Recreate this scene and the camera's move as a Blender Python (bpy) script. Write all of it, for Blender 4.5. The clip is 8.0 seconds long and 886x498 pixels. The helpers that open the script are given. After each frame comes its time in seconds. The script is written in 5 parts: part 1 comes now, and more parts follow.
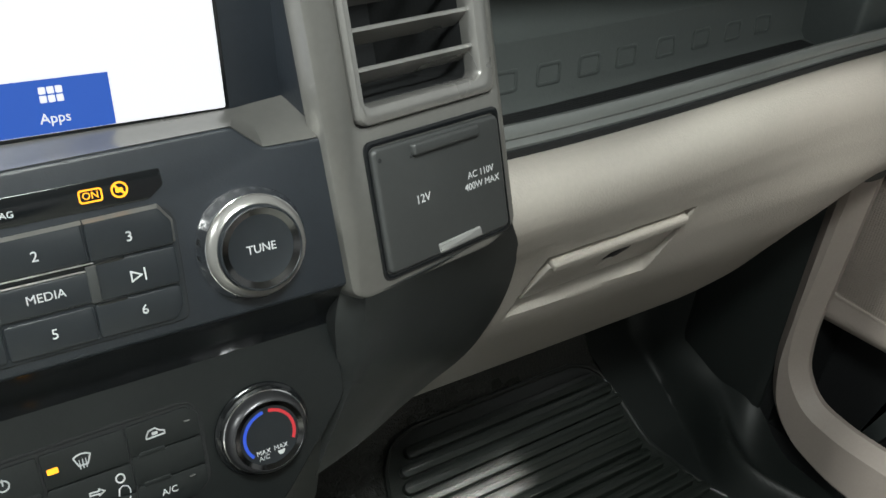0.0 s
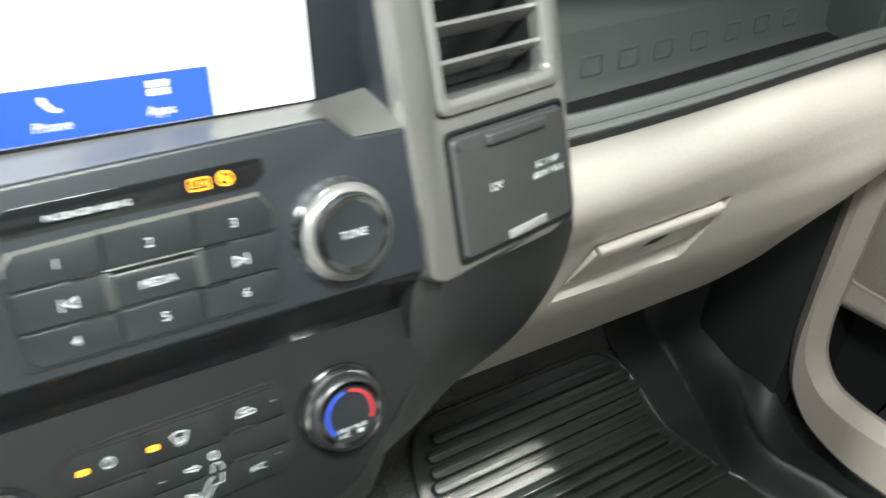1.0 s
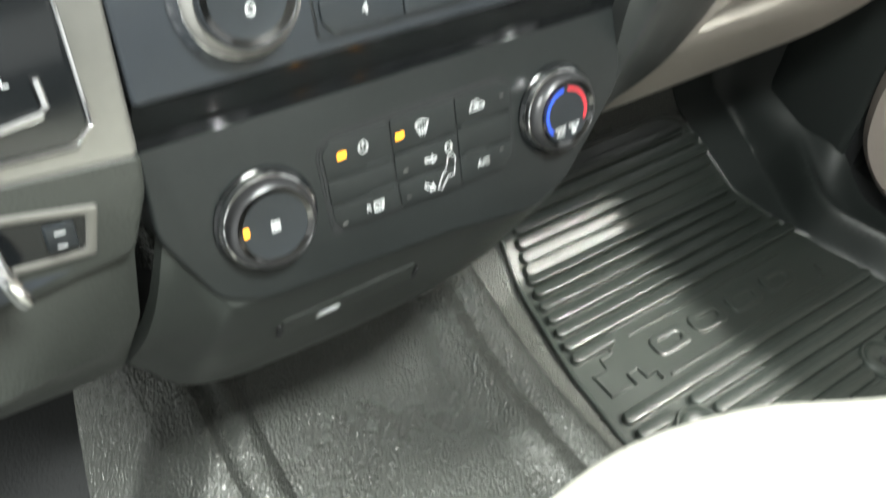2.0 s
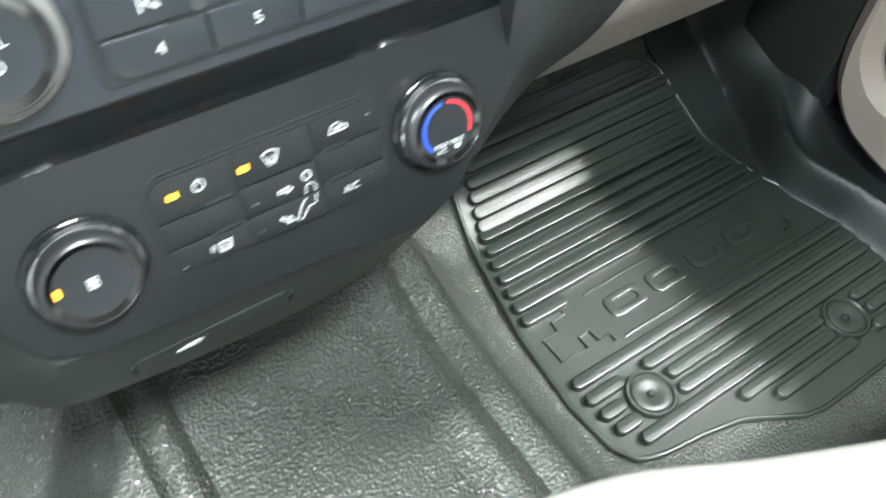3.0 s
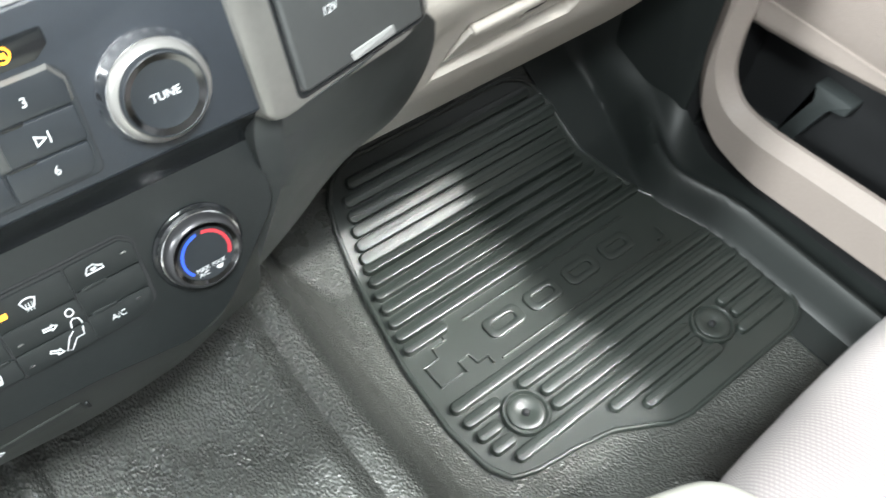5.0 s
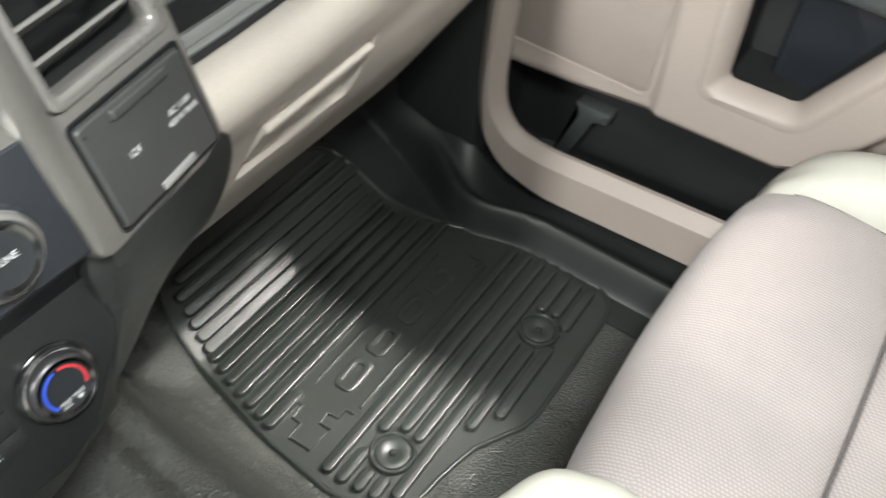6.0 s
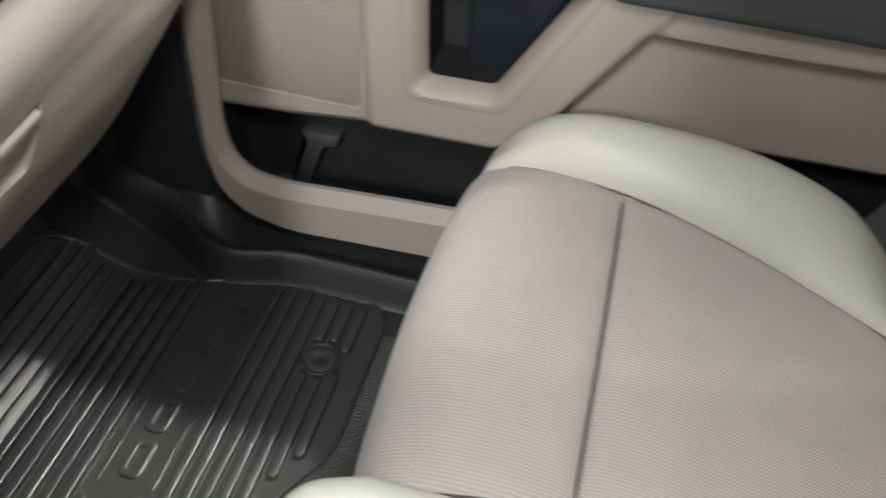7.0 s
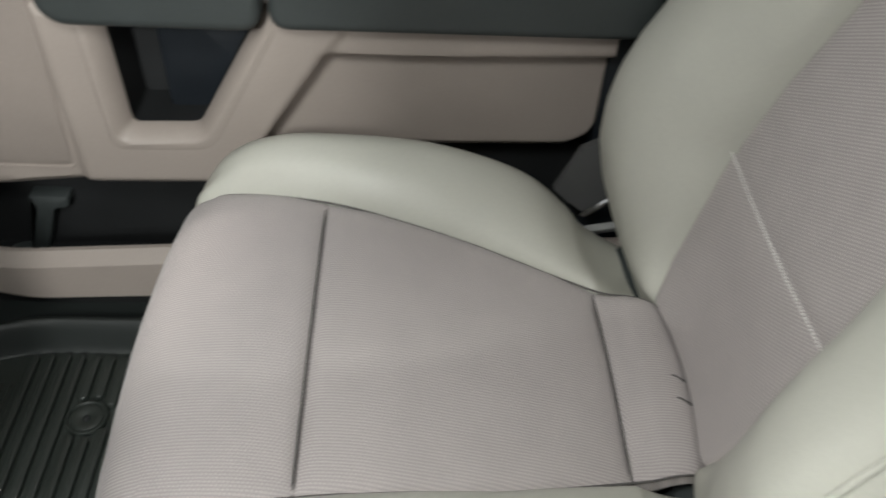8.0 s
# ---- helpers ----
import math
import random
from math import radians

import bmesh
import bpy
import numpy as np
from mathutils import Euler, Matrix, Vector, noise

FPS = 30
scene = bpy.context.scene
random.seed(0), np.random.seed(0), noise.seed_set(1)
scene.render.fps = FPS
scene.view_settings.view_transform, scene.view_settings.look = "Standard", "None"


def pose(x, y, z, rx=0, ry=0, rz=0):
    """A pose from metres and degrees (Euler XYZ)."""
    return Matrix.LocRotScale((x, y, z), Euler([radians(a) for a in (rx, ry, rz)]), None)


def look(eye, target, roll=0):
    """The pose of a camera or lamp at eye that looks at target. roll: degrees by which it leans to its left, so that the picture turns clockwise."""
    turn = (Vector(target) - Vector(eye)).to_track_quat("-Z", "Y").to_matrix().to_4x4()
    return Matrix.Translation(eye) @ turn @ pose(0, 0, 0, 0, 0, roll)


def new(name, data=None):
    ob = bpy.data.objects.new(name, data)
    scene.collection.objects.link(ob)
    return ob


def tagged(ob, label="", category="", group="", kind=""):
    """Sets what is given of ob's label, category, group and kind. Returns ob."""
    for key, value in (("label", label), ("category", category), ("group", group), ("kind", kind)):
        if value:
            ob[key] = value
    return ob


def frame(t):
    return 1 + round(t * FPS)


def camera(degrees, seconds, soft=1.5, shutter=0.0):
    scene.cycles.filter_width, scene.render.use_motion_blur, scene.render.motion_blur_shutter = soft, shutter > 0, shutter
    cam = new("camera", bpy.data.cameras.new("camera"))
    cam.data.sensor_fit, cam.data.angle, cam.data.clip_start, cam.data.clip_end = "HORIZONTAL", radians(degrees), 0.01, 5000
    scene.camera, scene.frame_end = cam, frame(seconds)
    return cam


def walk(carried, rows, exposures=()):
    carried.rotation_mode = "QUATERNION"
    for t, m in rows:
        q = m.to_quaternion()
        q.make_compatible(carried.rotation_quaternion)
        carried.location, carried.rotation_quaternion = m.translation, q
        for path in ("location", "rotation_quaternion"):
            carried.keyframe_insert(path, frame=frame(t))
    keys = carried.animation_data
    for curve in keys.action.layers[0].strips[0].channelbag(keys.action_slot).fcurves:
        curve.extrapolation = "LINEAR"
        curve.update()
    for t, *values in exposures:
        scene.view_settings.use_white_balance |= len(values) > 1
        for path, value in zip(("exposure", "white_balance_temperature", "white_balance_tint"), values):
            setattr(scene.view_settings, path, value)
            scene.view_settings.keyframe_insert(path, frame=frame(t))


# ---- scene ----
cam = camera(54.0, 8.0, 1.5, 0.5)
PATH = [
    (0, (-0.039, -0.31, 0.838), (0.982, 1.05, -0.215), 6.2),
    (0.5, (-0.037, -0.304, 0.831), (0.987, 1.051, -0.225), 6.2),
    (1, (-0.083, -0.301, 0.841), (0.95, 1.04, -0.225), 6.3),
    (1.2, (-0.132, -0.292, 0.85), (0.884, 0.992, -0.299), 6.9),
    (1.5, (-0.185, -0.264, 0.851), (0.789, 0.922, -0.432), 7.7),
    (2, (-0.195, -0.267, 0.793), (0.719, 0.807, -0.625), 7.8),
    (2.2, (-0.199, -0.261, 0.781), (0.692, 0.758, -0.691), 7.8),
    (3.3, (-0.064, -0.235, 0.818), (0.757, 0.704, -0.745), 7.8),
    (3.5, (-0.05, -0.228, 0.822), (0.76, 0.716, -0.744), 7.1),
    (4, (-0.037, -0.214, 0.823), (0.761, 0.719, -0.756), 6.7),
    (4.5, (-0.02, -0.224, 0.845), (0.803, 0.671, -0.743), 7.2),
    (4.7, (-0.009, -0.248, 0.859), (0.825, 0.63, -0.733), 7.6),
    (5.8, (-0.031, -0.318, 0.959), (1.065, 0.4, -0.552), 7.1),
    (6, (-0.035, -0.31, 0.957), (1.14, 0.329, -0.53), 7.2),
    (6.5, (-0.01, -0.328, 0.929), (1.315, 0.127, -0.499), 6.1),
    (7, (-0.021, -0.375, 0.949), (1.392, -0.109, -0.441), 5.4),
    (7.5, (-0.039, -0.457, 0.967), (1.42, -0.364, -0.398), 4.8),
    (8, (-0.062, -0.508, 0.998), (1.42, -0.612, -0.341), 4.0),
]
EXPOSURES = [(0.0, -0.68, 6400, 8), (0.5, 0.10, 6400, 7), (1.5, 0.46, 6450, 7), (2.0, 0.72, 6500, 8), (3.5, 0.88, 5980, 7), (4.5, 0.92, 5980, 9), (5.8, 0.18, 6550, 13), (6.5, -0.21, 6550, 13), (7.0, -0.60, 6550, 13), (8.0, -0.77, 6450, 12)]
walk(cam, [(t, look(eye, target, roll)) for t, eye, target, roll in PATH], EXPOSURES)

# ---------------------------------------------------------------- light
world = bpy.data.worlds.new("showroom")
scene.world = world
world.use_nodes = True
bg = world.node_tree.nodes["Background"]
bg.inputs[0].default_value = (0.97, 1.0, 0.97, 1)
bg.inputs[1].default_value = 0.86


def area_lamp(name, eye, target, sx, sy, watts, colour, spread=180):
    data = bpy.data.lights.new(name, "AREA")
    data.shape, data.size, data.size_y, data.energy, data.color, data.spread = "RECTANGLE", sx, sy, watts, colour, radians(spread)
    ob = new(name, data)
    ob.matrix_world = look(eye, target)
    return ob


# Added narrow beam from an unseen source; it brightens the left of the mat.
area_lamp("mat_beam", (1.80, -1.15, 3.05), (0.43, 0.07, 0.03), 0.14, 0.14, 0.90, (1.0, 0.975, 0.90), 9.6)
# Unseen light added on the driver's side for the door and seat.
area_lamp("driver_side_light", (-2.4, -0.1, 2.2), (0.3, -0.3, 0.4), 0.22, 0.5, 170, (0.97, 1.0, 0.95))
# Added fill under the roof, without any lamp fitting.
area_lamp("overhead_fill", (0.0, -0.36, 1.19), (0.0, -0.32, 0.0), 0.22, 0.10, 12, (0.965, 1.0, 0.955))

# ---------------------------------------------------------------- materials


def material(name, base, rough=0.5, metal=0.0, grain=0.0, bump=0.0, kind="noise", var=0.15, stretch=(1, 1, 1), spec=0.5, coat=0.0, grime=0.0, relief=0.35):
    """Grain is the size of the fine relief in metres."""
    m = bpy.data.materials.new(name)
    m.use_nodes = True
    nt = m.node_tree
    b = nt.nodes["Principled BSDF"]
    b.inputs["Roughness"].default_value, b.inputs["Metallic"].default_value = rough, metal
    b.inputs["Specular IOR Level"].default_value, b.inputs["Coat Weight"].default_value = spec, coat
    tc = nt.nodes.new("ShaderNodeTexCoord")
    wide = nt.nodes.new("ShaderNodeTexNoise")
    wide.inputs["Scale"].default_value, wide.inputs["Detail"].default_value = 9.0, 6.0
    nt.links.new(tc.outputs["Object"], wide.inputs["Vector"])
    fine = nt.nodes.new("ShaderNodeTexNoise")
    fine.inputs["Scale"].default_value, fine.inputs["Detail"].default_value = 260.0, 3.0
    nt.links.new(tc.outputs["Object"], fine.inputs["Vector"])
    add = nt.nodes.new("ShaderNodeMath")
    add.operation = "MULTIPLY_ADD"
    nt.links.new(fine.outputs["Fac"], add.inputs[0])
    add.inputs[1].default_value = 0.5
    nt.links.new(wide.outputs["Fac"], add.inputs[2])
    ramp = nt.nodes.new("ShaderNodeMapRange")
    ramp.inputs[1].default_value, ramp.inputs[2].default_value = 0.45, 1.05
    ramp.inputs[3].default_value, ramp.inputs[4].default_value = 1 - var, 1 + var
    nt.links.new(add.outputs[0], ramp.inputs[0])
    mul = nt.nodes.new("ShaderNodeVectorMath")
    mul.operation = "SCALE"
    mul.inputs[0].default_value = base
    nt.links.new(ramp.outputs[0], mul.inputs["Scale"])
    nt.links.new(mul.outputs[0], b.inputs["Base Color"])
    rr = nt.nodes.new("ShaderNodeMapRange")
    rr.inputs[1].default_value, rr.inputs[2].default_value = 0.3, 0.7
    rr.inputs[3].default_value, rr.inputs[4].default_value = max(0.02, rough - 0.06 - grime), min(1, rough + 0.06 + grime)
    nt.links.new(wide.outputs["Fac"], rr.inputs[0])
    nt.links.new(rr.outputs[0], b.inputs["Roughness"])
    if bump:
        mp = nt.nodes.new("ShaderNodeMapping")
        mp.inputs["Scale"].default_value = [s / grain for s in stretch]
        nt.links.new(tc.outputs["Object"], mp.inputs["Vector"])
        bp = nt.nodes.new("ShaderNodeBump")
        bp.inputs["Strength"].default_value, bp.inputs["Distance"].default_value = bump, grain * relief
        if kind == "noise":
            tx = nt.nodes.new("ShaderNodeTexNoise")
            tx.inputs["Scale"].default_value, tx.inputs["Detail"].default_value = 1.0, 2.0
            out = tx.outputs["Fac"]
        elif kind == "leather":
            tx = nt.nodes.new("ShaderNodeTexVoronoi")
            tx.feature = "SMOOTH_F1"
            tx.inputs["Scale"].default_value = 1.0
            out = tx.outputs["Distance"]
        else:
            tx = nt.nodes.new("ShaderNodeTexVoronoi")
            tx.feature = "F1"
            tx.inputs["Scale"].default_value = 1.0
            tx.inputs["Randomness"].default_value = 0.12
            out = tx.outputs["Distance"]
            bp.invert = True
        nt.links.new(mp.outputs[0], tx.inputs["Vector"])
        nt.links.new(out, bp.inputs["Height"])
        nt.links.new(bp.outputs[0], b.inputs["Normal"])
    return m


def glowing(name, colour, strength):
    m = bpy.data.materials.new(name)
    m.use_nodes = True
    b = m.node_tree.nodes["Principled BSDF"]
    b.inputs["Base Color"].default_value = (0.02, 0.02, 0.02, 1)
    b.inputs["Roughness"].default_value = 0.25
    b.inputs["Emission Color"].default_value = (*colour, 1)
    b.inputs["Emission Strength"].default_value = strength
    return m


# The blue in these two blacks stands in for the screen's glow.
BLACK = material("glow_tinted_black_plastic", (0.0135, 0.0170, 0.0220), 0.43, 0, 0.0009, 0.25, "noise", 0.2)
BUTTON = material("glow_tinted_button_plastic", (0.0118, 0.0148, 0.0182), 0.40, 0, 0.0007, 0.15, "noise", 0.15)
GLOSS = material("gloss_black_plastic", (0.006, 0.007, 0.008), 0.16, var=0.1)
DARK = material("dark_grey_plastic", (0.040, 0.047, 0.047), 0.55, 0, 0.0011, 0.4, "leather", 0.15)
TRAYGREY = material("tray_grey_plastic", (0.075, 0.084, 0.082), 0.5, 0, 0.0012, 0.3, "leather", 0.1)
# Copy of the stack's black without that glow, darker as if shaded.
LOWBLACK = material("shaded_black_plastic", (0.0120, 0.0142, 0.0145), 0.45, 0, 0.0009, 0.25, "noise", 0.2, spec=0.38)
LIPGREY = material("lip_grey_plastic", (0.150, 0.158, 0.154), 0.36, 0, 0.0010, 0.2, "noise", 0.1)
LIDGREY = material("cover_grey_plastic", (0.034, 0.036, 0.036), 0.42, 0, 0.0008, 0.2, "noise", 0.12)
SATIN = material("satin_grey_trim", (0.185, 0.182, 0.171), 0.32, 0.60, 0.0006, 0.1, "noise", 0.1)
# Darker copy of the satin trim, for the shade below the column's bend.
SHROUD = material("shaded_satin_shroud", (0.034, 0.037, 0.037), 0.42, 0.0, 0.0008, 0.15, "noise", 0.12)
BANDBLACK = material("semi_gloss_black_plastic", (0.012, 0.0135, 0.0155), 0.20, var=0.1)
SMOKE = material("smoked_chrome", (0.070, 0.070, 0.074), 0.32, 0.7, var=0.08)
RIMDARK = material("dark_satin_rim", (0.11, 0.11, 0.112), 0.17, 1.0, var=0.08)
CHIN = material("grained_black_cover", (0.021, 0.0245, 0.0225), 0.48, 0, 0.0010, 0.3, "leather", 0.15)
KICK = material("black_kick_plastic", (0.019, 0.023, 0.022), 0.48, 0, 0.0012, 0.3, "leather", 0.15)
LEDGE = material("ledge_grey_trim", (0.26, 0.255, 0.245), 0.30, 0.6, 0.0006, 0.08, "noise", 0.08)
CHROME = material("bright_chrome", (0.75, 0.75, 0.76), 0.13, 1.0, var=0.05)
DARKCHROME = material("dark_chrome", (0.22, 0.22, 0.23), 0.18, 0.9, var=0.08)
BEIGE = material("beige_dash_plastic", (0.415, 0.384, 0.345), 0.38, 0, 0.0015, 0.6, "leather", 0.08, relief=0.30)
DOORBEIGE = material("beige_door_plastic", (0.345, 0.298, 0.268), 0.50, 0, 0.0014, 0.3, "leather", 0.07)
SPEAKER = material("beige_speaker_cloth", (0.29, 0.248, 0.222), 0.7, 0, 0.0032, 1.0, "dots", 0.08, relief=0.6)
VINYL = material("cream_vinyl", (0.510, 0.505, 0.450), 0.46, 0, 0.0012, 0.2, "leather", 0.06)


def woven(name, base, rib, pitch):
    """Ribbed cloth: slightly wavy ribs of small beads, laid out along the UV map in metres."""
    m = bpy.data.materials.new(name)
    m.use_nodes = True
    nt = m.node_tree
    b = nt.nodes["Principled BSDF"]
    b.inputs["Roughness"].default_value = 0.85
    b.inputs["Sheen Weight"].default_value = 0.15

    def calc(op, x, y, z=None):
        nd = nt.nodes.new("ShaderNodeMath")
        nd.operation = op
        for k, v in enumerate((x, y, z)):
            if v is None:
                continue
            if isinstance(v, (int, float)):
                nd.inputs[k].default_value = v
            else:
                nt.links.new(v, nd.inputs[k])
        return nd.outputs[0]

    def cloud(scale, detail):
        nd = nt.nodes.new("ShaderNodeTexNoise")
        nd.inputs["Scale"].default_value, nd.inputs["Detail"].default_value = scale, detail
        nt.links.new(uv.outputs[0], nd.inputs["Vector"])
        return nd.outputs["Fac"]

    uv = nt.nodes.new("ShaderNodeUVMap")
    sp = nt.nodes.new("ShaderNodeSeparateXYZ")
    nt.links.new(uv.outputs[0], sp.inputs[0])
    turn = 2 * math.pi
    row = calc("MULTIPLY_ADD", sp.outputs[0], turn / pitch, calc("MULTIPLY", cloud(120.0, 2.0), 0.7))
    ribs = calc("MULTIPLY_ADD", calc("SINE", row, 0), 0.5, 0.5)
    bead = calc("SINE", calc("MULTIPLY_ADD", sp.outputs[1], turn / (pitch * 1.16), calc("MULTIPLY", row, 0.5)), 0)
    height = calc("MULTIPLY", ribs, calc("MULTIPLY_ADD", bead, 0.52, 0.48))
    mx = nt.nodes.new("ShaderNodeMix")
    mx.data_type = "RGBA"
    mx.inputs[6].default_value, mx.inputs[7].default_value = (*base, 1), (*rib, 1)
    nt.links.new(height, mx.inputs[0])
    tone = nt.nodes.new("ShaderNodeMapRange")
    tone.inputs[1].default_value, tone.inputs[2].default_value, tone.inputs[3].default_value, tone.inputs[4].default_value = 0.3, 0.7, 0.965, 1.03
    nt.links.new(cloud(26.0, 6.0), tone.inputs[0])
    sc = nt.nodes.new("ShaderNodeVectorMath")
    sc.operation = "SCALE"
    nt.links.new(mx.outputs[2], sc.inputs[0])
    nt.links.new(tone.outputs[0], sc.inputs["Scale"])
    nt.links.new(sc.outputs[0], b.inputs["Base Color"])
    bp = nt.nodes.new("ShaderNodeBump")
    bp.inputs["Strength"].default_value, bp.inputs["Distance"].default_value = 0.6, 0.0006
    nt.links.new(calc("MULTIPLY_ADD", cloud(1300.0, 2.0), 0.3, height), bp.inputs["Height"])
    nt.links.new(bp.outputs[0], b.inputs["Normal"])
    return m


CLOTH = woven("grey_seat_cloth", (0.385, 0.348, 0.341), (0.600, 0.547, 0.531), 0.0033)
RUBBER = material("black_mat_rubber", (0.0245, 0.0300, 0.0265), 0.34, 0, 0.0017, 0.40, "dots", 0.12, spec=0.75, relief=0.40)
LINER = material("grained_floor_vinyl", (0.058, 0.061, 0.056), 0.30, 0, 0.0026, 1.0, "leather", 0.2, (1.15, 0.85, 1), relief=0.85)
CARPET = material("black_carpet", (0.012, 0.013, 0.014), 0.9, 0, 0.002, 0.8, "noise", 0.3)
# Near-black for cavity walls, and for strips that paint the shade in gaps.
VOID = material("cavity_black_and_gap_shade", (0.010, 0.011, 0.012), 0.7, 0, 0.002, 0.4, "noise", 0.3)
WHITE = material("white_print", (0.52, 0.54, 0.55), 0.5, var=0.05)
GREYLABEL = material("grey_label_plastic", (0.20, 0.20, 0.195), 0.5, var=0.08)
REDPRINT = glowing("lit_red_print", (1.0, 0.03, 0.05), 0.9)
BLUEPRINT = glowing("lit_blue_print", (0.02, 0.12, 1.0), 1.0)
AMBER = glowing("amber_indicator", (1.0, 0.42, 0.01), 3.2)
SCREENWHITE = glowing("lit_screen_white", (0.97, 0.98, 1.0), 1.6)
SCREENBLUE = glowing("lit_screen_blue", (0.002, 0.115, 0.68), 1.15)
STITCH = material("pale_thread", (0.80, 0.78, 0.75), 0.8, var=0.1)
# Dark colour of the cords that paint the shade in seams and wrinkles.
SEAM = material("seam_groove_shade", (0.105, 0.097, 0.094), 0.9, var=0.1)
BELT = material("grey_belt_webbing", (0.09, 0.09, 0.09), 0.7, 0, 0.0015, 0.6, "dots", 0.1)
ROOF = material("light_headliner", (0.55, 0.53, 0.50), 0.9, 0, 0.003, 0.3, "noise", 0.05)
HALL = material("grey_hall_paint", (0.35, 0.36, 0.36), 0.7, var=0.1)

# ---------------------------------------------------------------- mesh tools


def finish(name, bm, mat, smooth=40, clean=True):
    if clean:
        bmesh.ops.recalc_face_normals(bm, faces=bm.faces)
    me = bpy.data.meshes.new(name)
    bm.to_mesh(me)
    bm.free()
    me.materials.append(mat)
    me.polygons.foreach_set("use_smooth", [True] * len(me.polygons))
    me.set_sharp_from_angle(angle=radians(smooth))
    return me


def thing(name, at, label, category, group="", kind=""):
    ob = new(name)
    ob.location = at
    ob.empty_display_size = 0.02
    return tagged(ob, label, category, group, kind)


def part(name, bm, mat, parent, label="", smooth=40):
    me = bm if isinstance(bm, bpy.types.Mesh) else finish(name, bm, mat, smooth)
    ob = new(name, me)
    if parent is not None:
        ob.parent = parent
        if parent.parent is None:
            ob.matrix_parent_inverse = Matrix.Translation(-Vector(parent.location))
    return tagged(ob, label)


def solo(name, bm, mat, label, category, kind="", smooth=40):
    return tagged(new(name, finish(name, bm, mat, smooth)), label, category, "", kind)


def rrect(x0, y0, x1, y1, r, n=5):
    out = []
    for cx, cy, a0 in ((x1 - r, y1 - r, 0), (x0 + r, y1 - r, 90), (x0 + r, y0 + r, 180), (x1 - r, y0 + r, 270)):
        for k in range(n + 1):
            a = radians(a0 + 90 * k / n)
            out.append((cx + r * math.cos(a), cy + r * math.sin(a)))
    return out


def rounded(poly, r, n=4):
    """A polygon with its corners rounded."""
    out, count = [], len(poly)
    for i in range(count):
        a, b, c = (Vector(poly[(i + k) % count]) for k in (-1, 0, 1))
        u, v = (a - b), (c - b)
        d = min(r, u.length * 0.45, v.length * 0.45)
        p, q = b + u.normalized() * d, b + v.normalized() * d
        for k in range(n + 1):
            s = k / n
            out.append(tuple((1 - s) ** 2 * p + 2 * s * (1 - s) * b + s * s * q))
    return out


def slab(poly, h0, h1, bevel=0.0, m=None, bm=None, seg=2):
    """A plate with outline poly in x, y from height h0 to h1; its upper rim is eased."""
    bm = bm or bmesh.new()
    cx = sum(p[0] for p in poly) / len(poly)
    cy = sum(p[1] for p in poly) / len(poly)
    levels = [(h0, 0.0)]
    if bevel:
        for k in range(seg + 1):
            a = math.pi / 2 * k / seg
            levels.append((h1 - bevel + bevel * math.sin(a), bevel * (1 - math.cos(a))))
    else:
        levels.append((h1, 0.0))
    span = max(max(abs(p[0] - cx), abs(p[1] - cy)) for p in poly)
    loops = []
    for h, inset in levels:
        row = []
        for i, p in enumerate(poly):
            a, b, c = Vector(poly[i - 1]), Vector(p), Vector(poly[(i + 1) % len(poly)])
            t = (c - a)
            nrm = Vector((t.y, -t.x))
            nrm = nrm.normalized() if nrm.length > 1e-9 else Vector((0, 0))
            q = b - nrm * inset
            row.append(bm.verts.new((q.x, q.y, h)))
        loops.append(row)
    for lo, hi in zip(loops, loops[1:]):
        for i in range(len(poly)):
            j = (i + 1) % len(poly)
            bm.faces.new((lo[i], lo[j], hi[j], hi[i]))
    bm.faces.new(loops[-1])
    bm.faces.new(list(reversed(loops[0])))
    if m is not None:
        bm.transform(m)
    return bm


def ring(outer, inner, h0, h1, bevel=0.0, m=None, inner_h=None):
    """A plate with a hole: outer and inner outlines with as many points each, running anticlockwise."""
    bm = bmesh.new()
    n = len(outer)

    def inset(poly, d):
        out = []
        for i, p in enumerate(poly):
            a, c = Vector(poly[i - 1]), Vector(poly[(i + 1) % len(poly)])
            t = c - a
            nrm = Vector((t.y, -t.x)).normalized() if t.length > 1e-9 else Vector((0, 0))
            out.append(Vector(p) - nrm * d)
        return out

    b = bevel
    rows = [(outer, h0), (outer, h1 - b)]
    if b:
        rows += [(inset(outer, b * 0.3), h1 - b * 0.3), (inset(outer, b), h1), (inset(inner, -b), h1), (inset(inner, -b * 0.3), h1 - b * 0.3)]
    else:
        rows += [(outer, h1), (inner, h1)]
    rows += [(inner, h1 - b), (inner, h0 if inner_h is None else inner_h)]
    loops = [[bm.verts.new((p[0], p[1], h)) for p in poly] for poly, h in rows]
    for lo, hi in zip(loops, loops[1:] + loops[:1]):
        for i in range(n):
            j = (i + 1) % n
            bm.faces.new((lo[i], lo[j], hi[j], hi[i]))
    bmesh.ops.remove_doubles(bm, verts=bm.verts, dist=1e-6)
    if m is not None:
        bm.transform(m)
    return bm


def lathe(profile, n=48, m=None, bm=None):
    """Turned round the z axis from (radius, height) pairs, closed at both ends."""
    bm = bm or bmesh.new()
    loops = [[bm.verts.new((r * math.cos(2 * math.pi * k / n), r * math.sin(2 * math.pi * k / n), h)) for k in range(n)] for r, h in profile]
    for lo, hi in zip(loops, loops[1:]):
        for i in range(n):
            j = (i + 1) % n
            bm.faces.new((lo[i], lo[j], hi[j], hi[i]))
    bm.faces.new(loops[-1])
    bm.faces.new(list(reversed(loops[0])))
    if m is not None:
        bm.transform(m)
    return bm


